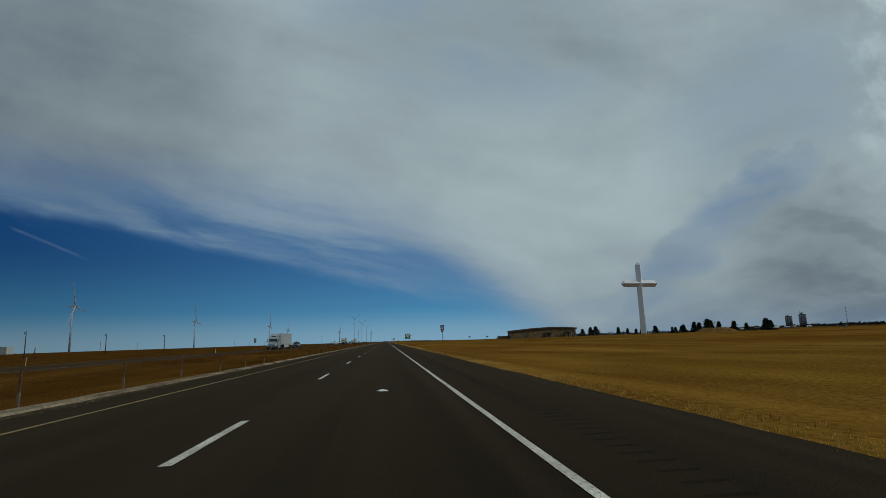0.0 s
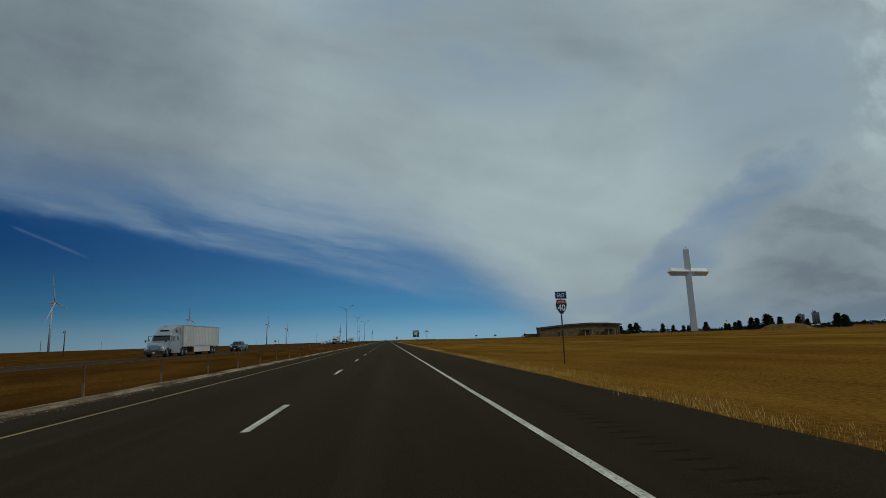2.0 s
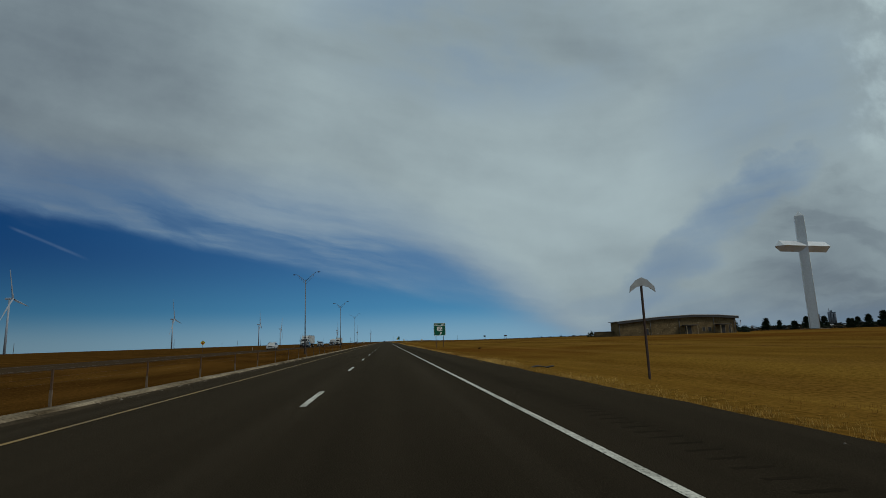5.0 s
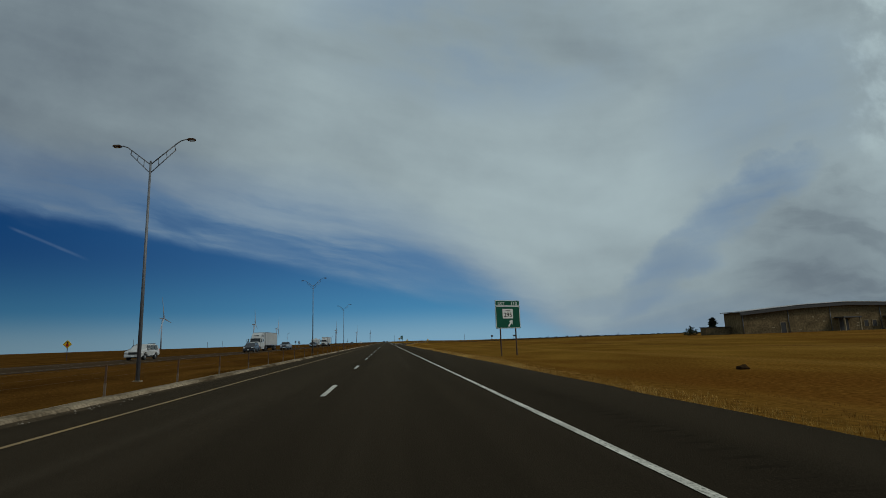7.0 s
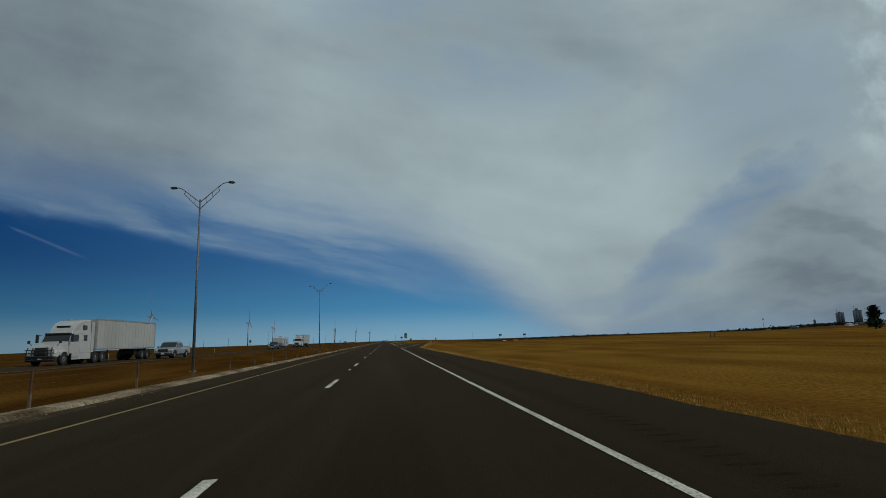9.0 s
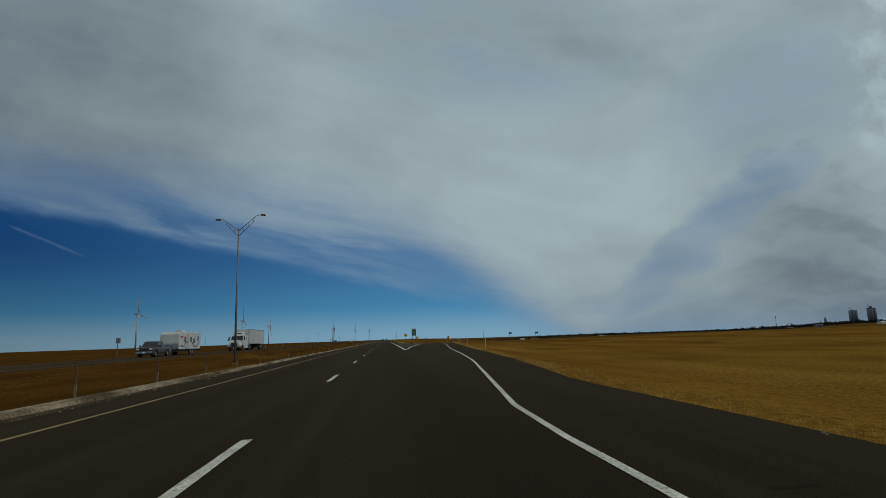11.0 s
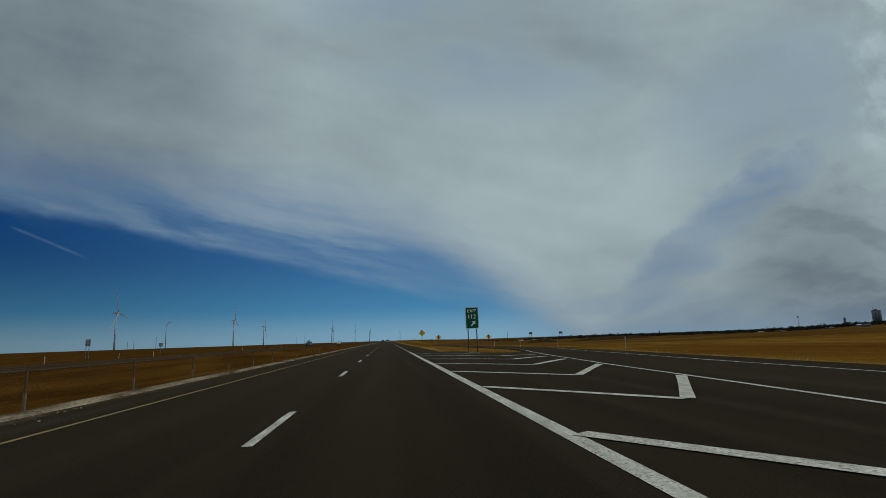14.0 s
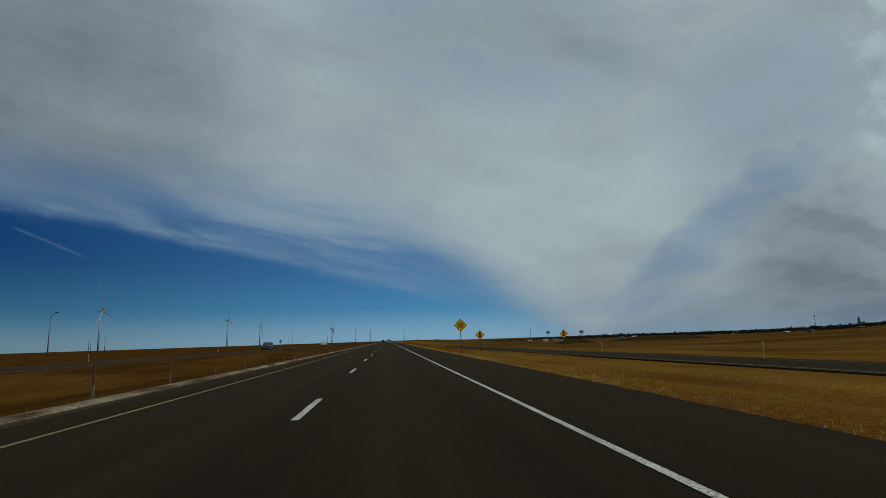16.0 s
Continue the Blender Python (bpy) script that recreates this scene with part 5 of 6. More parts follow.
for k in range(26):
    a = radians(r.uniform(10, 58))
    d = r.uniform(1250, 1700)
    x, y = d * math.sin(a), 560 + d * math.cos(a) * 0.85
    w, dp, h = r.uniform(8, 16), r.uniform(7, 11), r.uniform(2.4, 3.2)
    s = thing("far_house", pose(x, y, land(x, y), 0, 0, r.uniform(-40, 40)), "small pale house with a low gable roof at the town's edge", "house", "houses of the town")
    part("walls", box(-w / 2, w / 2, -dp / 2, dp / 2, -0.5, h), (TRIM, STONE, SILO)[k % 3], s)
    bm = bmesh.new()
    prism(bm, [(-dp / 2 - 0.5, h), (dp / 2 + 0.5, h), (0, h + 2.0)], 0, -w / 2 - 0.4, w / 2 + 0.4)
    part("roof", bm, (ROOF, FASCIA)[k % 2], s)
    part("door", box(-0.6, 0.6, -dp / 2 - 0.05, -dp / 2 + 0.1, -0.4, 2.1), DARK, s)
    for wx in (-w * 0.3, w * 0.3):
        part("window", box(wx - 0.7, wx + 0.7, -dp / 2 - 0.05, -dp / 2 + 0.1, 1.0, 2.2), DARK, s)


def elevator(x, y, n, h, head, turn, label):
    s = thing("grain_elevator", pose(x, y, land(x, y) - 1, 0, 0, turn), label, "grain elevator", "grain elevators")
    for k in range(n):
        for j in (0, 1):
            bm = bmesh.new()
            tube(bm, ((k - (n - 1) / 2) * 10.5, j * 10.5, 0), ((k - (n - 1) / 2) * 10.5, j * 10.5, h), 5.4, 5.4, 20)
            part("silo", bm, SILO, s)
    top = part("head_house", box(-7, 3, 1, 9, h, h + head), SILO, s)
    part("gallery", box(-n * 5.2, n * 5.2, 3, 8, h + 0.02, h + 4), SILO, s)
    bm = bmesh.new()
    tube(bm, (-9.5, 5, 0), (-9.5, 5, h + head + 10), 1.2, 0.8, 8)
    part("leg", bm, SILO, s)


elevator(2060, 2580, 3, 54, 8, -38, "grey concrete grain elevator with a row of silos")
elevator(2070, 2497, 3, 60, 12, -38, "tall grey concrete grain elevator with a head house")
s = thing("grain_elevator", pose(2213, 2900, land(2213, 2900) - 1, 0, 0, -36), "small dark feed mill with a pointed tower", "grain elevator", "grain elevators")
part("mill", box(-14, 14, 0, 14, 0, 16), SILO, s)
part("mill_tower", box(-12, -3, 2, 11, 16, 34), SILO, s)
bm = bmesh.new()
tube(bm, (-7.5, 6.5, 34), (-7.5, 6.5, 44), 1.6, 0.6, 8)
part("spout", bm, SILO, s)
s = thing("water_tower", pose(1495, 2330, land(1495, 2330), 0, 0, 0), "slim pale water tower above the town", "tower")
bm = bmesh.new()
tube(bm, (0, 0, 0), (0, 0, 40), 1.5, 1.0, 10)
part("shaft", bm, TRIM, s)
bm = bmesh.new()
bmesh.ops.create_uvsphere(bm, u_segments=16, v_segments=10, radius=3.0)
bmesh.ops.translate(bm, vec=(0, 0, 36), verts=bm.verts)
bmesh.ops.scale(bm, vec=(0.8, 0.8, 1.15), verts=bm.verts)
part("tank", bm, SILO, s)

# ---- wind turbines ----


def turbine(x, y, hub, turn, spin, blade=50.0, label="white three-bladed wind turbine on the plain"):
    g = land(x, y)
    t = thing("wind_turbine", pose(x, y, g, 0, 0, turn), label, "wind turbine", "wind turbines")
    h = hub - g
    bm = bmesh.new()
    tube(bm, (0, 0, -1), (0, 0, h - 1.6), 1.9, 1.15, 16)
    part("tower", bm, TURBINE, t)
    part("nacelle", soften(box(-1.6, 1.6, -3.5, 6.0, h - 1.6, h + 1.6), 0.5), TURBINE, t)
    bm = bmesh.new()
    tube(bm, (0, -6.0, h), (0, -3.3, h), 0.7, 1.9, 14)
    rotor = part("rotor_hub", bm, TURBINE, t)
    for k in range(3):
        a = radians(spin + 120 * k)
        d, e = Vector((math.sin(a), 0, math.cos(a))), Vector((math.cos(a), 0, -math.sin(a)))
        bm = bmesh.new()
        prev = None
        for f, c, th in ((0.0, 1.2, 1.2), (0.06, 1.5, 1.1), (0.18, 2.6, 0.9), (0.5, 1.9, 0.6), (0.85, 1.1, 0.35), (1.0, 0.3, 0.1)):
            o = Vector((0, -4.6, h)) + d * (1.2 + blade * f)
            cur = [bm.verts.new(o + e * (c * u_) + Vector((0, th * w_ * 1.4, 0))) for u_, w_ in ((-0.5, 0), (0, 1), (1.0, 0), (0, -1))]
            if prev:
                for j in range(4):
                    bm.faces.new((prev[j], prev[(j + 1) % 4], cur[(j + 1) % 4], cur[j]))
            prev = cur
        bmesh.ops.recalc_face_normals(bm, faces=bm.faces)
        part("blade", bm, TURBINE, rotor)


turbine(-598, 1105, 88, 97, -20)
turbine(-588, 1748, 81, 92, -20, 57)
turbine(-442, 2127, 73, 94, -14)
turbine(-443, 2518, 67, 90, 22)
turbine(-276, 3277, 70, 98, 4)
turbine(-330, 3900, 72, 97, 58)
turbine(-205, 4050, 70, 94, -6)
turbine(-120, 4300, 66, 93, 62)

# ---- billboards far off ----
for x, y, zc, w in ((181.9, 1170, 4.6, 4.2), (221.6, 1172, 4.2, 5.0)):
    g = land(x, y)
    s = thing("billboard", pose(x, y, g, 0, 0, 12), "dark billboard on posts far off on the plain", "billboard", "far billboards")
    part("board", box(-w / 2, w / 2, 0.0, 0.25, zc - g - 1.3, zc - g + 1.3), FASCIA, s)
    for k in (-0.3, 0.3):
        bm = bmesh.new()
        tube(bm, (k * w, 0.4, -0.3), (k * w, 0.4, zc - g + 0.8), 0.16, 0.16, 8)
        part("post", bm, WOOD_POLE, s)

# ---- poles ----


def utility_pole(x, y, h, label="dark wooden utility pole beyond the road", arm=True, tilt=0.0):
    s = thing("utility_pole", pose(x, y, land(x, y) - 0.2, 0, tilt, 0), label, "utility pole", "utility poles")
    bm = bmesh.new()
    tube(bm, (0, 0, 0), (0, 0, h), 0.17, 0.11, 9)
    part("shaft", bm, WOOD_POLE, s)
    if arm:
        part("bracket", box(-0.5, 0.05, -0.05, 0.05, h - 0.75, h - 0.62), WOOD_POLE, s)
        bm = bmesh.new()
        tube(bm, (-0.42, 0, h - 0.6), (-0.42, 0, h - 0.15), 0.14, 0.14, 9)
        part("insulator_can", bm, STEEL, s)


for x, y, h in ((-106, 176, 8.3), (-97.6, 206, 7.7), (-88.5, 234, 7.3), (-104, 177.5, 3.4)):
    utility_pole(x, y, h, arm=h > 4)
for x, y, h in ((10.9, 896, 9.3), (101.7, 946, 11.5), (250, 1250, 12), (330, 1330, 12), (-160, 900, 9), (-210, 980, 9), (-260, 1080, 9), (-170, 640, 8), (-120, 1250, 10), (-62, 1150, 10), (-205, 420, 8), (-240, 560, 8)):
    utility_pole(x, y, h, "slim utility pole far off on the plain", arm=False)
s = thing("radio_mast", pose(520, 560, land(520, 560)), "thin lattice mast with small antennas", "mast")
bm = bmesh.new()
for k in range(3):
    a = k * math.tau / 3
    tube(bm, (0.4 * math.cos(a), 0.4 * math.sin(a), 0), (0.15 * math.cos(a), 0.15 * math.sin(a), 24), 0.09, 0.07, 5)
part("lattice", bm, STEEL, s)
for z in (17, 21.5):
    part("antenna", box(-1.0, 1.0, -0.2, 0.2, z, z + 0.5), STEEL, s)

# ---- vehicles on the roads ----


def wheel(parent, x, y, r, w, side, rim=RIM):
    """A wheel standing on z = 0, its outer face towards side (-1 or 1)."""
    bm = bmesh.new()
    prof = [(0.55 * r, 0), (0.93 * r, 0), (r, 0.06 * w / 0.25), (r, w - 0.06 * w / 0.25), (0.93 * r, w), (0.55 * r, w)]
    n = 20
    rings = []
    for k in range(n):
        a = k * math.tau / n
        rings.append([bm.verts.new((side * (q - w), p * math.cos(a), p * math.sin(a))) for p, q in prof])
    for k in range(n):
        for j in range(len(prof) - 1):
            bm.faces.new((rings[k][j], rings[k][j + 1], rings[(k + 1) % n][j + 1], rings[(k + 1) % n][j]))
    bmesh.ops.recalc_face_normals(bm, faces=bm.faces)
    t = part("wheel", bm, RUBBER, parent)
    t.location = (x, y, r)
    bm = bmesh.new()
    tube(bm, (side * -0.05, 0, 0), (side * -0.02, 0, 0), 0.58 * r, 0.50 * r, 16)
    tube(bm, (side * -0.03, 0, 0), (side * 0.015, 0, 0), 0.17 * r, 0.13 * r, 10)
    part("rim", bm, rim, t)
    return t


def body_from(profile, half, inset, bevel=0.05):
    """A car body: a side outline of (y, z) extruded across, the upper part drawn in by inset."""
    bm = bmesh.new()
    prism(bm, profile, 0, -half, half)
    for v in bm.verts:
        if v.co.z > 1.05:
            v.co.x *= 1 - inset * min(1, (v.co.z - 1.05) / 0.6)
    bmesh.ops.bevel(bm, geom=[e for e in bm.edges if e.calc_length() > 0.02], offset=bevel, segments=2, affect="EDGES")
    for f in bm.faces:
        f.smooth = f.calc_area() < 0.12
    return bm


def quad(parent, name, pts, mat, out=0.012):
    """A thin pane over four corners given in order."""
    p = [Vector(q) for q in pts]
    nrm = (p[1] - p[0]).cross(p[3] - p[0]).normalized()
    bm = bmesh.new()
    a = [bm.verts.new(q + nrm * out) for q in p]
    b = [bm.verts.new(q - nrm * 0.02) for q in p]
    bm.faces.new(a)
    bm.faces.new(b[::-1])
    for k in range(4):
        bm.faces.new((a[k], b[k], b[(k + 1) % 4], a[(k + 1) % 4]))
    bmesh.ops.recalc_face_normals(bm, faces=bm.faces)
    return part(name, bm, mat, parent)


def car_front(parent, half, y, z_grille, h_grille, z_lamp, wide_lamp, bumper, dark_grille=True):
    part("grille", soften(box(-half * 0.52, half * 0.52, y - 0.02, y + 0.08, z_grille, z_grille + h_grille), 0.02), DARK if dark_grille else CHROME, parent)
    for s in (-1, 1):
        part("headlight", soften(box(s * half * 0.76 - wide_lamp / 2, s * half * 0.76 + wide_lamp / 2, y - 0.01, y + 0.12, z_lamp, z_lamp + 0.17), 0.03), LAMP_LENS, parent)
    part("bumper", soften(box(-half * 0.97, half * 0.97, y - 0.10, y + 0.15, z_grille - 0.30, z_grille - 0.04), 0.05), bumper, parent)
    part("plate", box(-0.16, 0.16, y - 0.115, y - 0.095, z_grille - 0.24, z_grille - 0.10), WHITE_SHEET, parent)


def pickup(m, paint, label, bumper=CHROME):
    t = thing("pickup_truck", m, label, "pickup truck", "vehicles on the opposite carriageway")
    hw = 0.97
    prof = [(0.05, 0.50), (0.02, 0.95), (0.12, 1.12), (1.30, 1.20), (1.95, 1.80), (2.3, 1.88), (3.35, 1.86), (3.75, 1.32), (5.75, 1.30), (5.80, 0.60), (5.6, 0.48), (5.0, 0.48), (4.85, 0.80), (4.3, 0.90), (3.8, 0.48), (1.65, 0.42), (1.45, 0.80), (0.95, 0.90), (0.55, 0.75), (0.45, 0.45)]
    part("body", body_from(prof, hw, 0.20), paint, t)
    part("bed_floor", box(-hw + 0.12, hw - 0.12, 3.85, 5.65, 1.305, 1.315), CHASSIS, t)
    k = 1 - 0.20 * 0.95
    quad(t, "windshield", [(-hw * 0.88, 1.34, 1.23), (hw * 0.88, 1.34, 1.23), (hw * k, 1.93, 1.78), (-hw * k, 1.93, 1.78)], GLASS)
    for s in (-1, 1):
        for ya, yb in ((1.75, 2.45), (2.58, 3.32)):
            quad(t, "side_window", [(s * hw * 0.965, ya - (0.25 if ya < 2 else 0), 1.22), (s * hw * 0.965, yb + (0.12 if yb > 3 else 0), 1.22), (s * hw * 0.845, yb, 1.70), (s * hw * 0.845, ya + 0.18, 1.70)][::s], GLASS, 0.016)
        part("mirror", soften(box(s * (hw + 0.16) - 0.10, s * (hw + 0.16) + 0.10, 1.55, 1.68, 1.18, 1.42), 0.03), paint, t)
        part("door_handle", box(s * hw - 0.02, s * hw + 0.025, 2.35, 2.52, 1.08, 1.12), CHROME, t)
        part("taillight", box(s * hw * 0.9 - 0.08, s * hw * 0.9 + 0.08, 5.76, 5.82, 0.85, 1.22), RED_LENS, t)
        for y in (1.0, 4.55):
            wheel(t, s * (hw + 0.0), y, 0.40, 0.28, s)
    part("underbody", box(-hw + 0.15, hw - 0.15, 0.3, 5.5, 0.30, 0.62), CHASSIS, t)
    car_front(t, hw, 0.02, 0.72, 0.32, 0.85, 0.34, bumper)
    return t


def suv(m, paint, label, bumper=None, small=1.0):
    t = thing("suv", m, label, "car", "vehicles on the opposite carriageway")
    hw = 0.94
    prof = [(0.06, 0.42), (0.02, 0.85), (0.15, 1.02), (1.15, 1.12), (1.85, 1.66), (2.4, 1.76), (3.9, 1.74), (4.45, 1.62), (4.72, 1.05), (4.74, 0.55), (4.55, 0.42), (4.2, 0.42), (4.05, 0.72), (3.6, 0.80), (3.2, 0.42), (1.5, 0.40), (1.32, 0.72), (0.9, 0.80), (0.5, 0.68), (0.42, 0.40)]
    part("body", body_from(prof, hw, 0.20, 0.06), paint, t)
    quad(t, "windshield", [(-hw * 0.88, 1.22, 1.15), (hw * 0.88, 1.22, 1.15), (hw * 0.80, 1.86, 1.64), (-hw * 0.80, 1.86, 1.64)], GLASS)
    quad(t, "rear_window", [(-hw * 0.82, 4.71, 1.10), (hw * 0.82, 4.71, 1.10), (hw * 0.76, 4.50, 1.55), (-hw * 0.76, 4.50, 1.55)][::-1], GLASS)
    for s in (-1, 1):
        for ya, yb in ((1.62, 2.35), (2.45, 3.25), (3.35, 4.2)):
            quad(t, "side_window", [(s * hw * 0.985, ya - (0.3 if ya < 2 else 0), 1.12), (s * hw * 0.985, yb, 1.12), (s * hw * 0.855, yb - (0.1 if yb > 4 else 0), 1.60), (s * hw * 0.855, ya + 0.12, 1.60)][::s], GLASS, 0.016)
        part("mirror", soften(box(s * (hw + 0.13) - 0.09, s * (hw + 0.13) + 0.09, 1.45, 1.57, 1.08, 1.25), 0.03), paint, t)
        part("roof_rail", box(s * 0.66 - 0.02, s * 0.66 + 0.02, 2.2, 4.1, 1.75, 1.81), CHASSIS, t)
        part("taillight", box(s * hw * 0.88 - 0.08, s * hw * 0.88 + 0.08, 4.68, 4.77, 0.85, 1.20), RED_LENS, t)
        for y in (0.9, 3.65):
            wheel(t, s * (hw + 0.0), y, 0.36, 0.25, s)
    part("underbody", box(-hw + 0.15, hw - 0.15, 0.3, 4.5, 0.26, 0.55), CHASSIS, t)
    car_front(t, hw, 0.02, 0.64, 0.24, 0.78, 0.34, bumper or paint)
    return t


def tractor(m, paint, label, tall=True, grille=DARK, shiny=CHROME, guard=False):
    """A long-nosed sleeper tractor, front at y = 0."""
    t = thing("semi_tractor", m, label, "truck", "semi trucks on the opposite carriageway")
    hw = 1.18
    nose = [(0.15, 0.70), (0.08, 1.35), (0.30, 1.72), (1.95, 1.98), (1.95, 0.95), (1.75, 0.95), (1.72, 1.08), (0.72, 1.08), (0.62, 0.70)]
    bm = bmesh.new()
    prism(bm, nose, 0, -hw * 0.92, hw * 0.92)
    for v in bm.verts:
        if v.co.y < 0.5:
            v.co.x *= 0.86
    soften(bm, 0.07)
    part("hood", bm, paint, t)
    cab = [(1.90, 0.95), (1.90, 1.98), (2.30, 2.66), (2.52, 2.74), (3.5, 2.85), (3.5, 0.95)]
    bm = bmesh.new()
    prism(bm, cab, 0, -hw, hw)
    part("cab", soften(bm, 0.06), paint, t)
    top = 3.95 if tall else 3.55
    sleeper = [(3.46, 0.95), (3.46, 2.80), (5.25, 2.80), (5.25, 0.95)]
    bm = bmesh.new()
    prism(bm, sleeper, 0, -hw - 0.02, hw + 0.02)
    part("sleeper", soften(bm, 0.06), paint, t)
    bm = bmesh.new()
    prism(bm, [(2.45, 2.70), (2.75, 3.10), (3.40, 3.62), (4.2, top - 0.05), (5.35, top), (5.35, 2.74)], 0, -hw * 0.96, hw * 0.96)
    for v in bm.verts:
        v.co.x *= 1 - 0.12 * max(0, (3.6 - v.co.y)) - 0.10 * max(0, v.co.z - 3.2)
    part("roof_fairing", soften(bm, 0.10, 3), paint, t)
    quad(t, "windshield", [(-hw * 0.90, 1.93, 2.05), (hw * 0.90, 1.93, 2.05), (hw * 0.86, 2.26, 2.60), (-hw * 0.86, 2.26, 2.60)], GLASS, 0.03)
    part("sun_visor", soften(box(-hw * 0.88, hw * 0.88, 2.12, 2.42, 2.64, 2.75), 0.03), shiny, t)
    part("roof_window", soften(box(-0.55, 0.55, 2.86, 3.04, 3.22, 3.40), 0.03), GLASS, t)
    for s in (-1, 1):
        quad(t, "side_window", [(s * hw, 2.15, 1.98), (s * hw, 3.20, 1.98), (s * hw, 3.20, 2.58), (s * hw, 2.55, 2.58)][::s], GLASS, 0.014)
        quad(t, "sleeper_window", [(s * (hw + 0.02), 4.0, 2.05), (s * (hw + 0.02), 4.55, 2.05), (s * (hw + 0.02), 4.55, 2.55), (s * (hw + 0.02), 4.0, 2.55)][::s], GLASS, 0.014)
        quad(t, "upper_window", [(s * hw * 0.93, 4.05, 3.05), (s * hw * 0.93, 4.6, 3.05), (s * hw * 0.90, 4.6, 3.45), (s * hw * 0.90, 4.05, 3.45)][::s], GLASS, 0.05)
        part("mirror", soften(box(s * (hw + 0.24) - 0.11, s * (hw + 0.24) + 0.11, 1.72, 1.86, 1.95, 2.65), 0.04), shiny, t)
        bm = bmesh.new()
        run(bm, [(s * hw, 2.0, 2.6), (s * (hw + 0.24), 1.82, 2.55)], 0.025, 6)
        run(bm, [(s * hw * 0.8, 0.55, 1.6), (s * (hw + 0.05), 0.42, 1.95)], 0.02, 6)
        part("mirror_arm", bm, CHASSIS, t)
        part("hood_mirror", soften(box(s * (hw + 0.05) - 0.09, s * (hw + 0.05) + 0.09, 0.36, 0.48, 1.85, 2.12), 0.03), CHASSIS, t)
        part("headlight", soften(box(s * 0.86 - 0.17, s * 0.86 + 0.17, 0.09, 0.42, 1.02, 1.28), 0.05), LAMP_LENS, t)
        part("side_skirt", soften(box(s * hw - 0.06, s * hw + 0.03, 2.3, 5.3, 0.42, 0.96), 0.03), paint, t)
        part("step", box(s * hw - 0.02, s * hw + 0.06, 2.4, 3.2, 0.62, 0.66), CHASSIS, t)
        bm = bmesh.new()
        prism(bm, [(0.62, 0.86), (0.72, 1.10), (1.0, 1.22), (1.45, 1.22), (1.72, 1.10), (1.85, 0.80), (1.72, 0.80), (1.6, 1.02), (1.4, 1.12), (1.05, 1.12), (0.82, 1.02), (0.72, 0.82)], 0, s * hw - 0.30, s * hw + 0.02)
        part("wheel_arch", bm, paint, t)
        wheel(t, s * (hw + 0.01), 1.22, 0.51, 0.30, s, CHROME)
        for y in (6.15, 7.45):
            wheel(t, s * (hw + 0.04), y, 0.51, 0.56, s, CHROME)
        part("mud_flap", box(s * 0.92 - 0.28, s * 0.92 + 0.28, 8.08, 8.11, 0.22, 0.95), CHASSIS, t)
        part("fairing", soften(box(s * hw - 0.03, s * hw + 0.02, 5.27, 5.75, 1.0, top - 0.15), 0.01), paint, t)
        bm = bmesh.new()
        run(bm, [(s * 0.95, 5.5, 0.9), (s * 0.95, 5.5, 3.5)], 0.07, 8)
        part("exhaust_stack", bm, CHROME, t)
    part("grille", soften(box(-0.52, 0.52, 0.02, 0.14, 0.82, 1.52), 0.05), grille, t)
    part("bumper", soften(box(-hw * 0.98, hw * 0.98, -0.05, 0.35, 0.36, 0.76), 0.07), shiny if grille is DARK else CHASSIS, t)
    part("plate", box(-0.16, 0.16, -0.07, -0.04, 0.48, 0.62), WHITE_SHEET, t)
    if guard:
        bm = bmesh.new()
        for x in (-0.95, -0.55, 0.55, 0.95):
            run(bm, [(x, -0.22, 0.42), (x, -0.24, 1.25), (x * 0.98, -0.10, 1.50)], 0.045, 6)
        for z in (0.50, 0.78, 1.06, 1.30):
            run(bm, [(-1.12, -0.16, z), (-0.95, -0.24, z), (0.95, -0.24, z), (1.12, -0.16, z)], 0.04, 6)
        run(bm, [(-0.5, -0.2, 0.5), (-0.5, 0.1, 0.5)], 0.04, 6)
        run(bm, [(0.5, -0.2, 0.5), (0.5, 0.1, 0.5)], 0.04, 6)
        part("grille_guard", bm, CHASSIS, t, "black tubular grille guard")
    part("chassis", box(-0.45, 0.45, 0.4, 8.0, 0.62, 0.95), CHASSIS, t)
    part("fifth_wheel", soften(box(-0.5, 0.5, 6.3, 7.3, 0.95, 1.18), 0.04), CHASSIS, t)
    return t


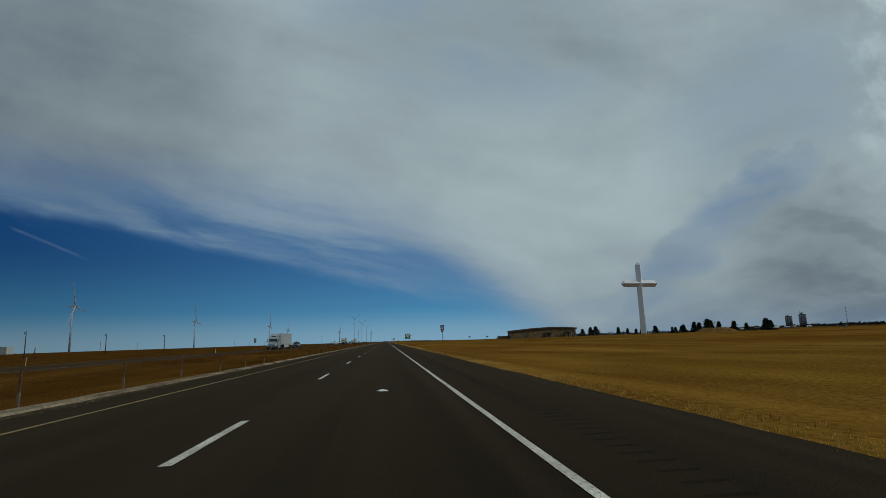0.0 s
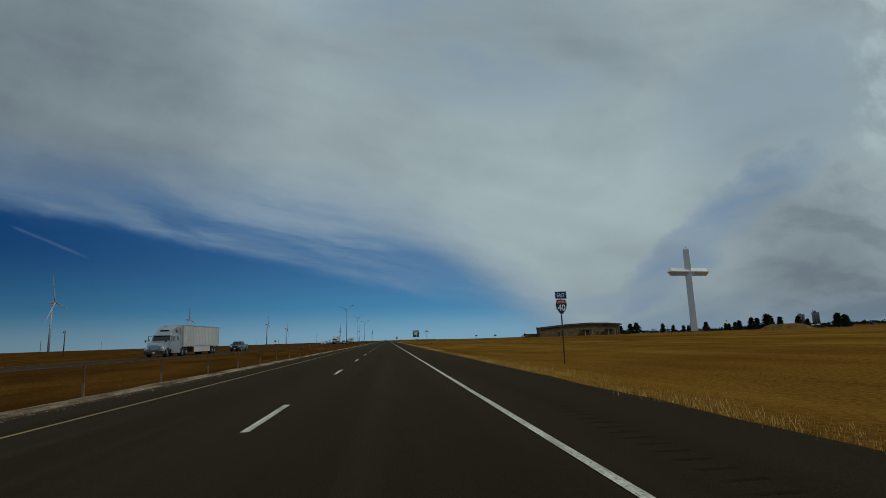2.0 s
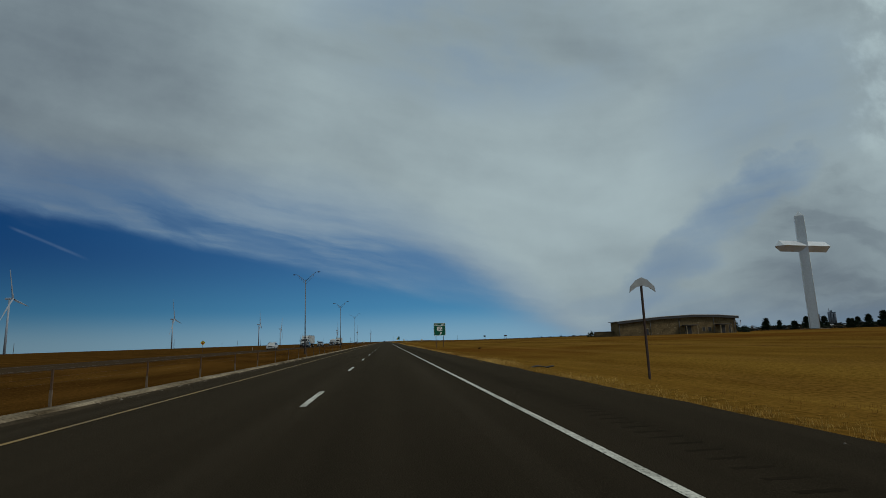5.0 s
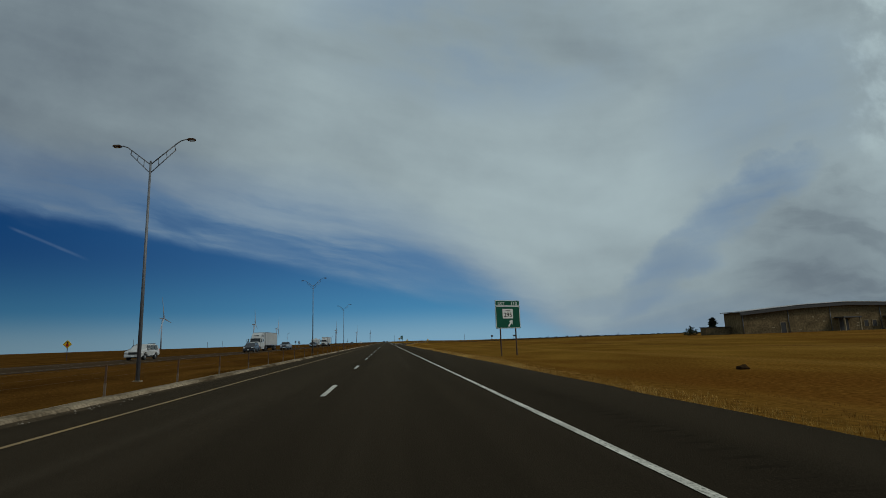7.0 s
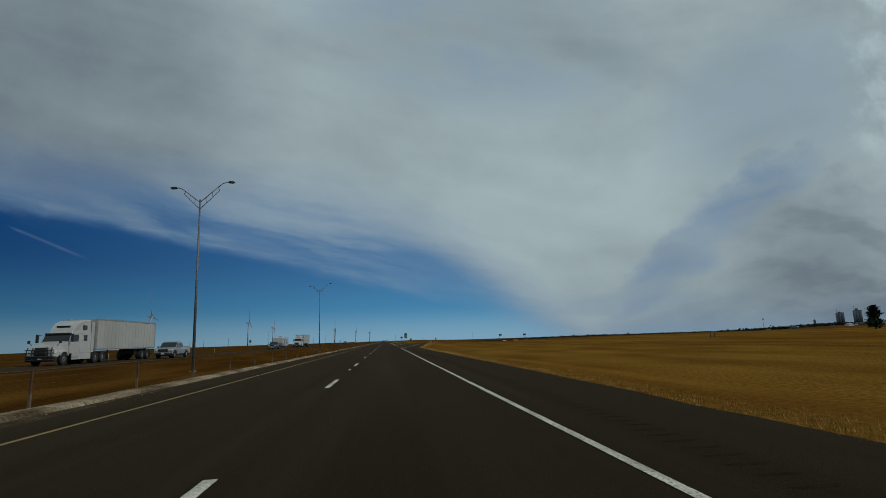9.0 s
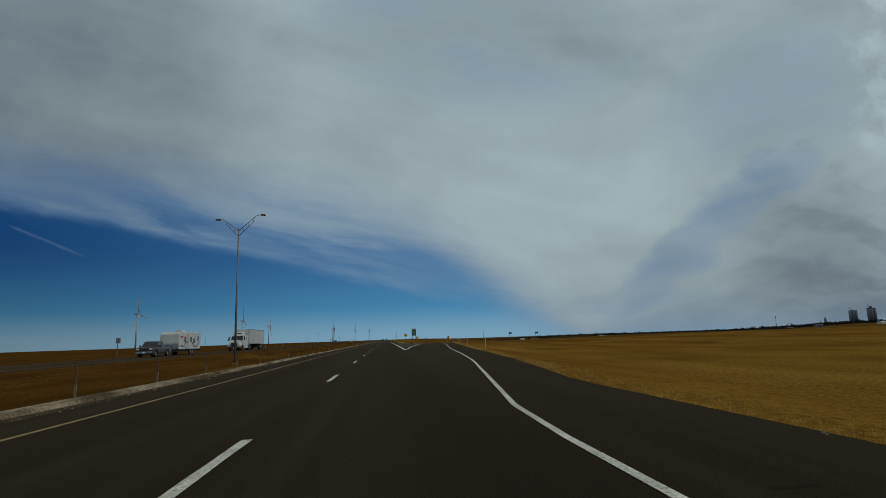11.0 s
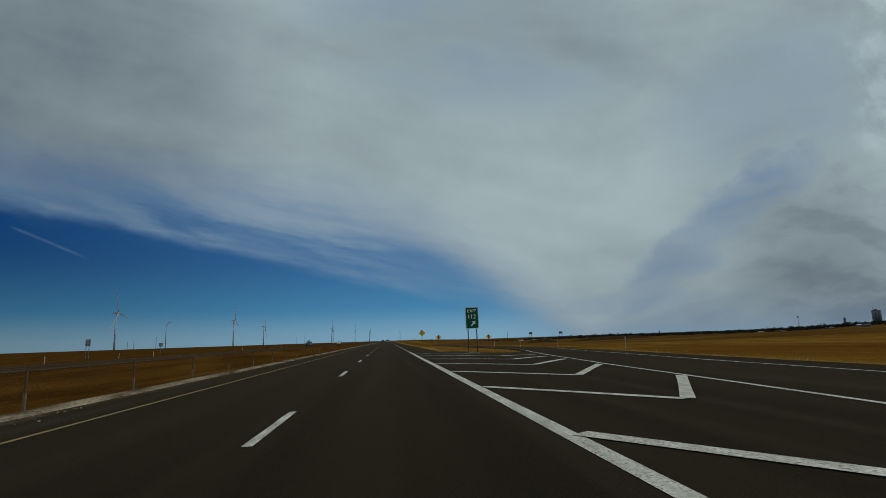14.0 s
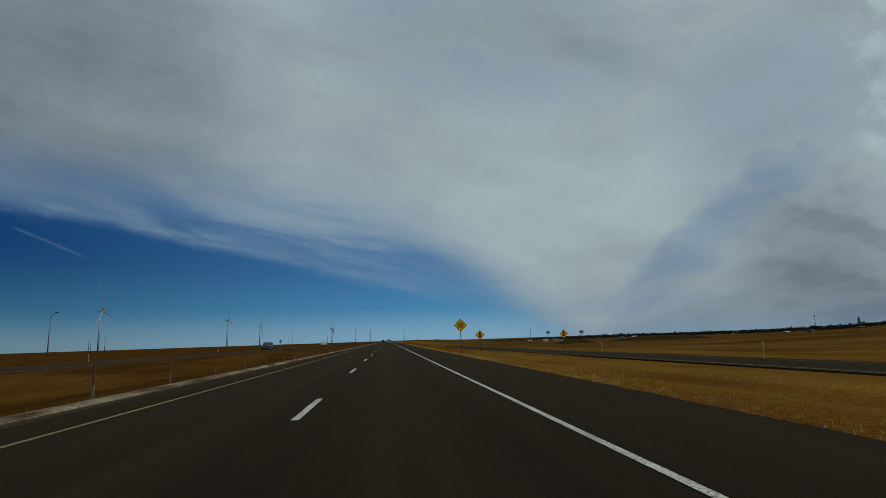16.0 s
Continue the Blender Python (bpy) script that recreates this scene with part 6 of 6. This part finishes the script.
def semi_trailer(m, label, length=15.4, skirt=True, reefer=True, ribs=24):
    """A box trailer whose front wall is at y = 0, standing on its wheels."""
    t = thing("semi_trailer", m, label, "trailer", "semi trailers on the opposite carriageway")
    hw, z0, z1 = 1.29, 1.22, 4.08
    part("box_body", soften(box(-hw, hw, 0, length, z0, z1), 0.025), TRAILER, t)
    for s in (-1, 1):
        for z in (z0 - 0.03, z1 - 0.09):
            part("side_rail", box(s * hw - 0.02, s * hw + 0.025, -0.01, length + 0.01, z, z + 0.13), SIGN_BACK, t)
        for k in range(1, ribs):
            part("panel_rib", box(s * hw - 0.01, s * hw + 0.014, length * k / ribs - 0.025, length * k / ribs + 0.025, z0 + 0.10, z1 - 0.09), TRAILER, t)
        for y in (0.02, length - 0.10):
            part("corner_post", box(s * hw - 0.05, s * hw + 0.03, y, y + 0.09, z0, z1), SIGN_BACK, t)
        for y in (length - 3.0, length - 1.75):
            wheel(t, s * (hw - 0.02), y, 0.51, 0.56, s)
        part("mud_flap", box(s * 0.95 - 0.28, s * 0.95 + 0.28, length - 1.08, length - 1.05, 0.22, 1.0), CHASSIS, t)
        bm = bmesh.new()
        run(bm, [(s * 0.85, 3.1, z0), (s * 0.85, 3.1, 0.28)], 0.07, 6)
        tube(bm, (s * 0.85, 3.1, 0.24), (s * 0.85, 3.1, 0.30), 0.16, 0.16, 8)
        part("landing_leg", bm, CHASSIS, t)
        if skirt:
            part("side_skirt", soften(box(s * hw - 0.03, s * hw + 0.005, 4.2, length - 4.2, 0.42, z0 - 0.04), 0.01), TRAILER, t)
        for k in range(5):
            part("marker_lamp", box(s * hw - 0.01, s * hw + 0.035, 1 + k * length / 5, 1.10 + k * length / 5, z0 + 0.01, z0 + 0.06), RED_LENS, t)
        part("tail_light", box(s * 1.05 - 0.1, s * 1.05 + 0.1, length, length + 0.03, 1.02, 1.12), RED_LENS, t)
    part("bogie", box(-0.8, 0.8, length - 4.0, length - 1.0, 0.62, z0 - 0.02), CHASSIS, t)
    part("rear_guard", box(-1.1, 1.1, length - 0.12, length - 0.02, 0.50, 0.62), CHASSIS, t)
    part("coupler_plate", box(-0.6, 0.6, 0.4, 1.8, z0 - 0.05, z0 - 0.012), CHASSIS, t)
    for s in (-1, 1):
        part("rear_door", box(s * 0.63 - 0.60, s * 0.63 + 0.60, length + 0.002, length + 0.03, z0 + 0.1, z1 - 0.1), TRAILER, t)
    if reefer:
        part("cooling_unit", soften(box(-0.95, 0.95, -0.50, -0.01, 2.2, 3.85), 0.06), PAINT_WHITE, t)
    return t


def travel_trailer(m, label):
    t = thing("travel_trailer", m, label, "caravan", "vehicles on the opposite carriageway")
    hw = 1.22
    bm = bmesh.new()
    prism(bm, [(0.15, 0.75), (0.0, 1.6), (0.12, 2.75), (0.5, 3.05), (8.2, 3.10), (8.35, 2.9), (8.35, 0.75)], 0, -hw, hw)
    part("shell", soften(bm, 0.07), PAINT_WHITE, t)
    part("frame", box(-0.9, 0.9, 0.1, 8.3, 0.50, 0.76), CHASSIS, t)
    part("roof_cooler", soften(box(-0.4, 0.4, 3.2, 4.3, 3.07, 3.36), 0.06), PAINT_WHITE, t)
    part("drawbar", box(-0.08, 0.08, -1.3, 0.3, 0.52, 0.62), CHASSIS, t)
    part("front_mask", soften(box(-hw * 0.95, hw * 0.95, 0.0, 0.14, 0.80, 1.5), 0.04), PAINT_SILVER, t)
    for s in (-1, 1):
        for ya, yb, za, zb_ in ((1.9, 2.5, 1.7, 2.45), (4.1, 4.7, 1.7, 2.4), (5.3, 6.1, 1.55, 2.15), (7.0, 7.5, 1.8, 2.5)):
            w_ = quad(t, "window", [(s * hw, ya, za), (s * hw, yb, za), (s * hw, yb, zb_), (s * hw, ya, zb_)][::s], GLASS, 0.02)
        quad(t, "entry_door", [(s * hw, 2.9, 0.85), (s * hw, 3.6, 0.85), (s * hw, 3.6, 2.75), (s * hw, 2.9, 2.75)][::s], TRAILER, 0.014)
        for k, (ya, yb, za, zb_) in enumerate(((0.5, 1.7, 1.05, 1.25), (1.6, 3.0, 1.2, 0.95), (4.8, 6.6, 1.5, 1.05), (6.0, 8.0, 1.1, 1.6), (5.4, 7.0, 2.3, 2.65), (2.1, 3.0, 1.5, 1.7))):
            bm = bmesh.new()
            pts = [(s * (hw + 0.012), ya + (yb - ya) * f, za + (zb_ - za) * f + 0.16 * math.sin(f * math.pi * 1.6 + k)) for f in np.linspace(0, 1, 9)]
            run(bm, pts, 0.045, 4)
            part("graphic_stripe", bm, (PAINT_DARK, PAINT_SILVER, SOIL)[k % 3], t)
        part("name_bar", box(s * hw - 0.01, s * hw + 0.015, 0.45, 1.35, 2.3, 2.5), RED, t)
        for y in (4.6, 5.4):
            wheel(t, s * (hw - 0.02), y, 0.36, 0.22, s)
        part("taillight", box(s * 1.0 - 0.1, s * 1.0 + 0.1, 8.34, 8.38, 0.9, 1.2), RED_LENS, t)
    part("rear_bumper", box(-hw, hw, 8.36, 8.5, 0.5, 0.68), CHASSIS, t)
    return t


NEAR, FAR = -23.1, -26.9


def semi(y, x, paint, kind, tlabel, trlabel, **kw):
    tractor(pose(x, y, 0.0), paint, tlabel, **kind)
    semi_trailer(pose(x, y + 5.95, 0.0), trlabel, **kw)


semi(142.0, FAR, PAINT_SILVER, dict(tall=True, grille=CHROME, shiny=PAINT_SILVER), "silver sleeper tractor with rounded roof fairing on the asphalt", "white box trailer with pale side skirt and cooling unit")
pickup(pose(FAR + 0.3, 176.5, 0), PAINT_SLATE, "slate grey crew-cab pickup truck on the asphalt", CHASSIS)
suv(pose(FAR + 0.6, 312.6, 0), PAINT_WHITE, "white sport utility car on the asphalt")
suv(pose(NEAR - 0.5, 351.5, 0), PAINT_DARK, "dark blue-black sport utility car on the asphalt")
semi(369.0, FAR, PAINT_WHITE, dict(tall=True, grille=DARK, shiny=CHASSIS, guard=True), "white sleeper tractor with black grille guard on the asphalt", "white ribbed dry-van trailer without skirts", length=13.0, skirt=False, reefer=False, ribs=18)
pickup(pose(NEAR - 0.2, 384.5, 0), PAINT_SILVER, "light silver pickup truck with chrome bumper on the asphalt")
pickup(pose(FAR + 0.2, 459.5, 0), PAINT_MAROON, "dark pickup truck towing a caravan")
travel_trailer(pose(FAR + 0.2, 466.9, 0), "white caravan with curling dark stripes towed by a pickup")
semi(498.3, FAR, PAINT_WHITE, dict(tall=False, grille=DARK, shiny=CHASSIS), "white day-sleeper tractor with black grille on the asphalt", "plain white box trailer without skirts", length=13.2, skirt=False, reefer=True, ribs=3)
suv(pose(FAR, 700.0, 0), PAINT_DARK, "dark sport utility car far along the asphalt")
suv(pose(NEAR, 780.0, 0), PAINT_WHITE, "white sport utility car far along the asphalt")

# a car far ahead in the own lane, seen from behind
t = suv(pose(1.75, 794.0, 0, 0, 0, 180), PAINT_WHITE, "white car far ahead on the asphalt, seen from behind")
t["group"] = "vehicles ahead"
t = suv(pose(-1.7, 905.0, 0, 0, 0, 180), PAINT_DARK, "dark car far ahead on the asphalt, seen from behind")
t["group"] = "vehicles ahead"
for x, y, p in ((52.6, 1450, PAINT_WHITE), (83.5, 1470, PAINT_WHITE), (131, 1470, PAINT_WHITE), (143.4, 1480, PAINT_SILVER)):
    t = suv(pose(x, y, land(x, y), 0, 0, 75), p, "pale car on the far side road")
    t["group"] = "cars on the side road"

# parked trailers far on the frontage road
for x, y, a in ((-142, 226, 70), (-160, 199, 82)):
    t = semi_trailer(pose(x, y, land(x, y), 0, 0, a), "white box trailer parked on the frontage land", skirt=False, reefer=False, ribs=8)
    t["group"] = "parked trailers"
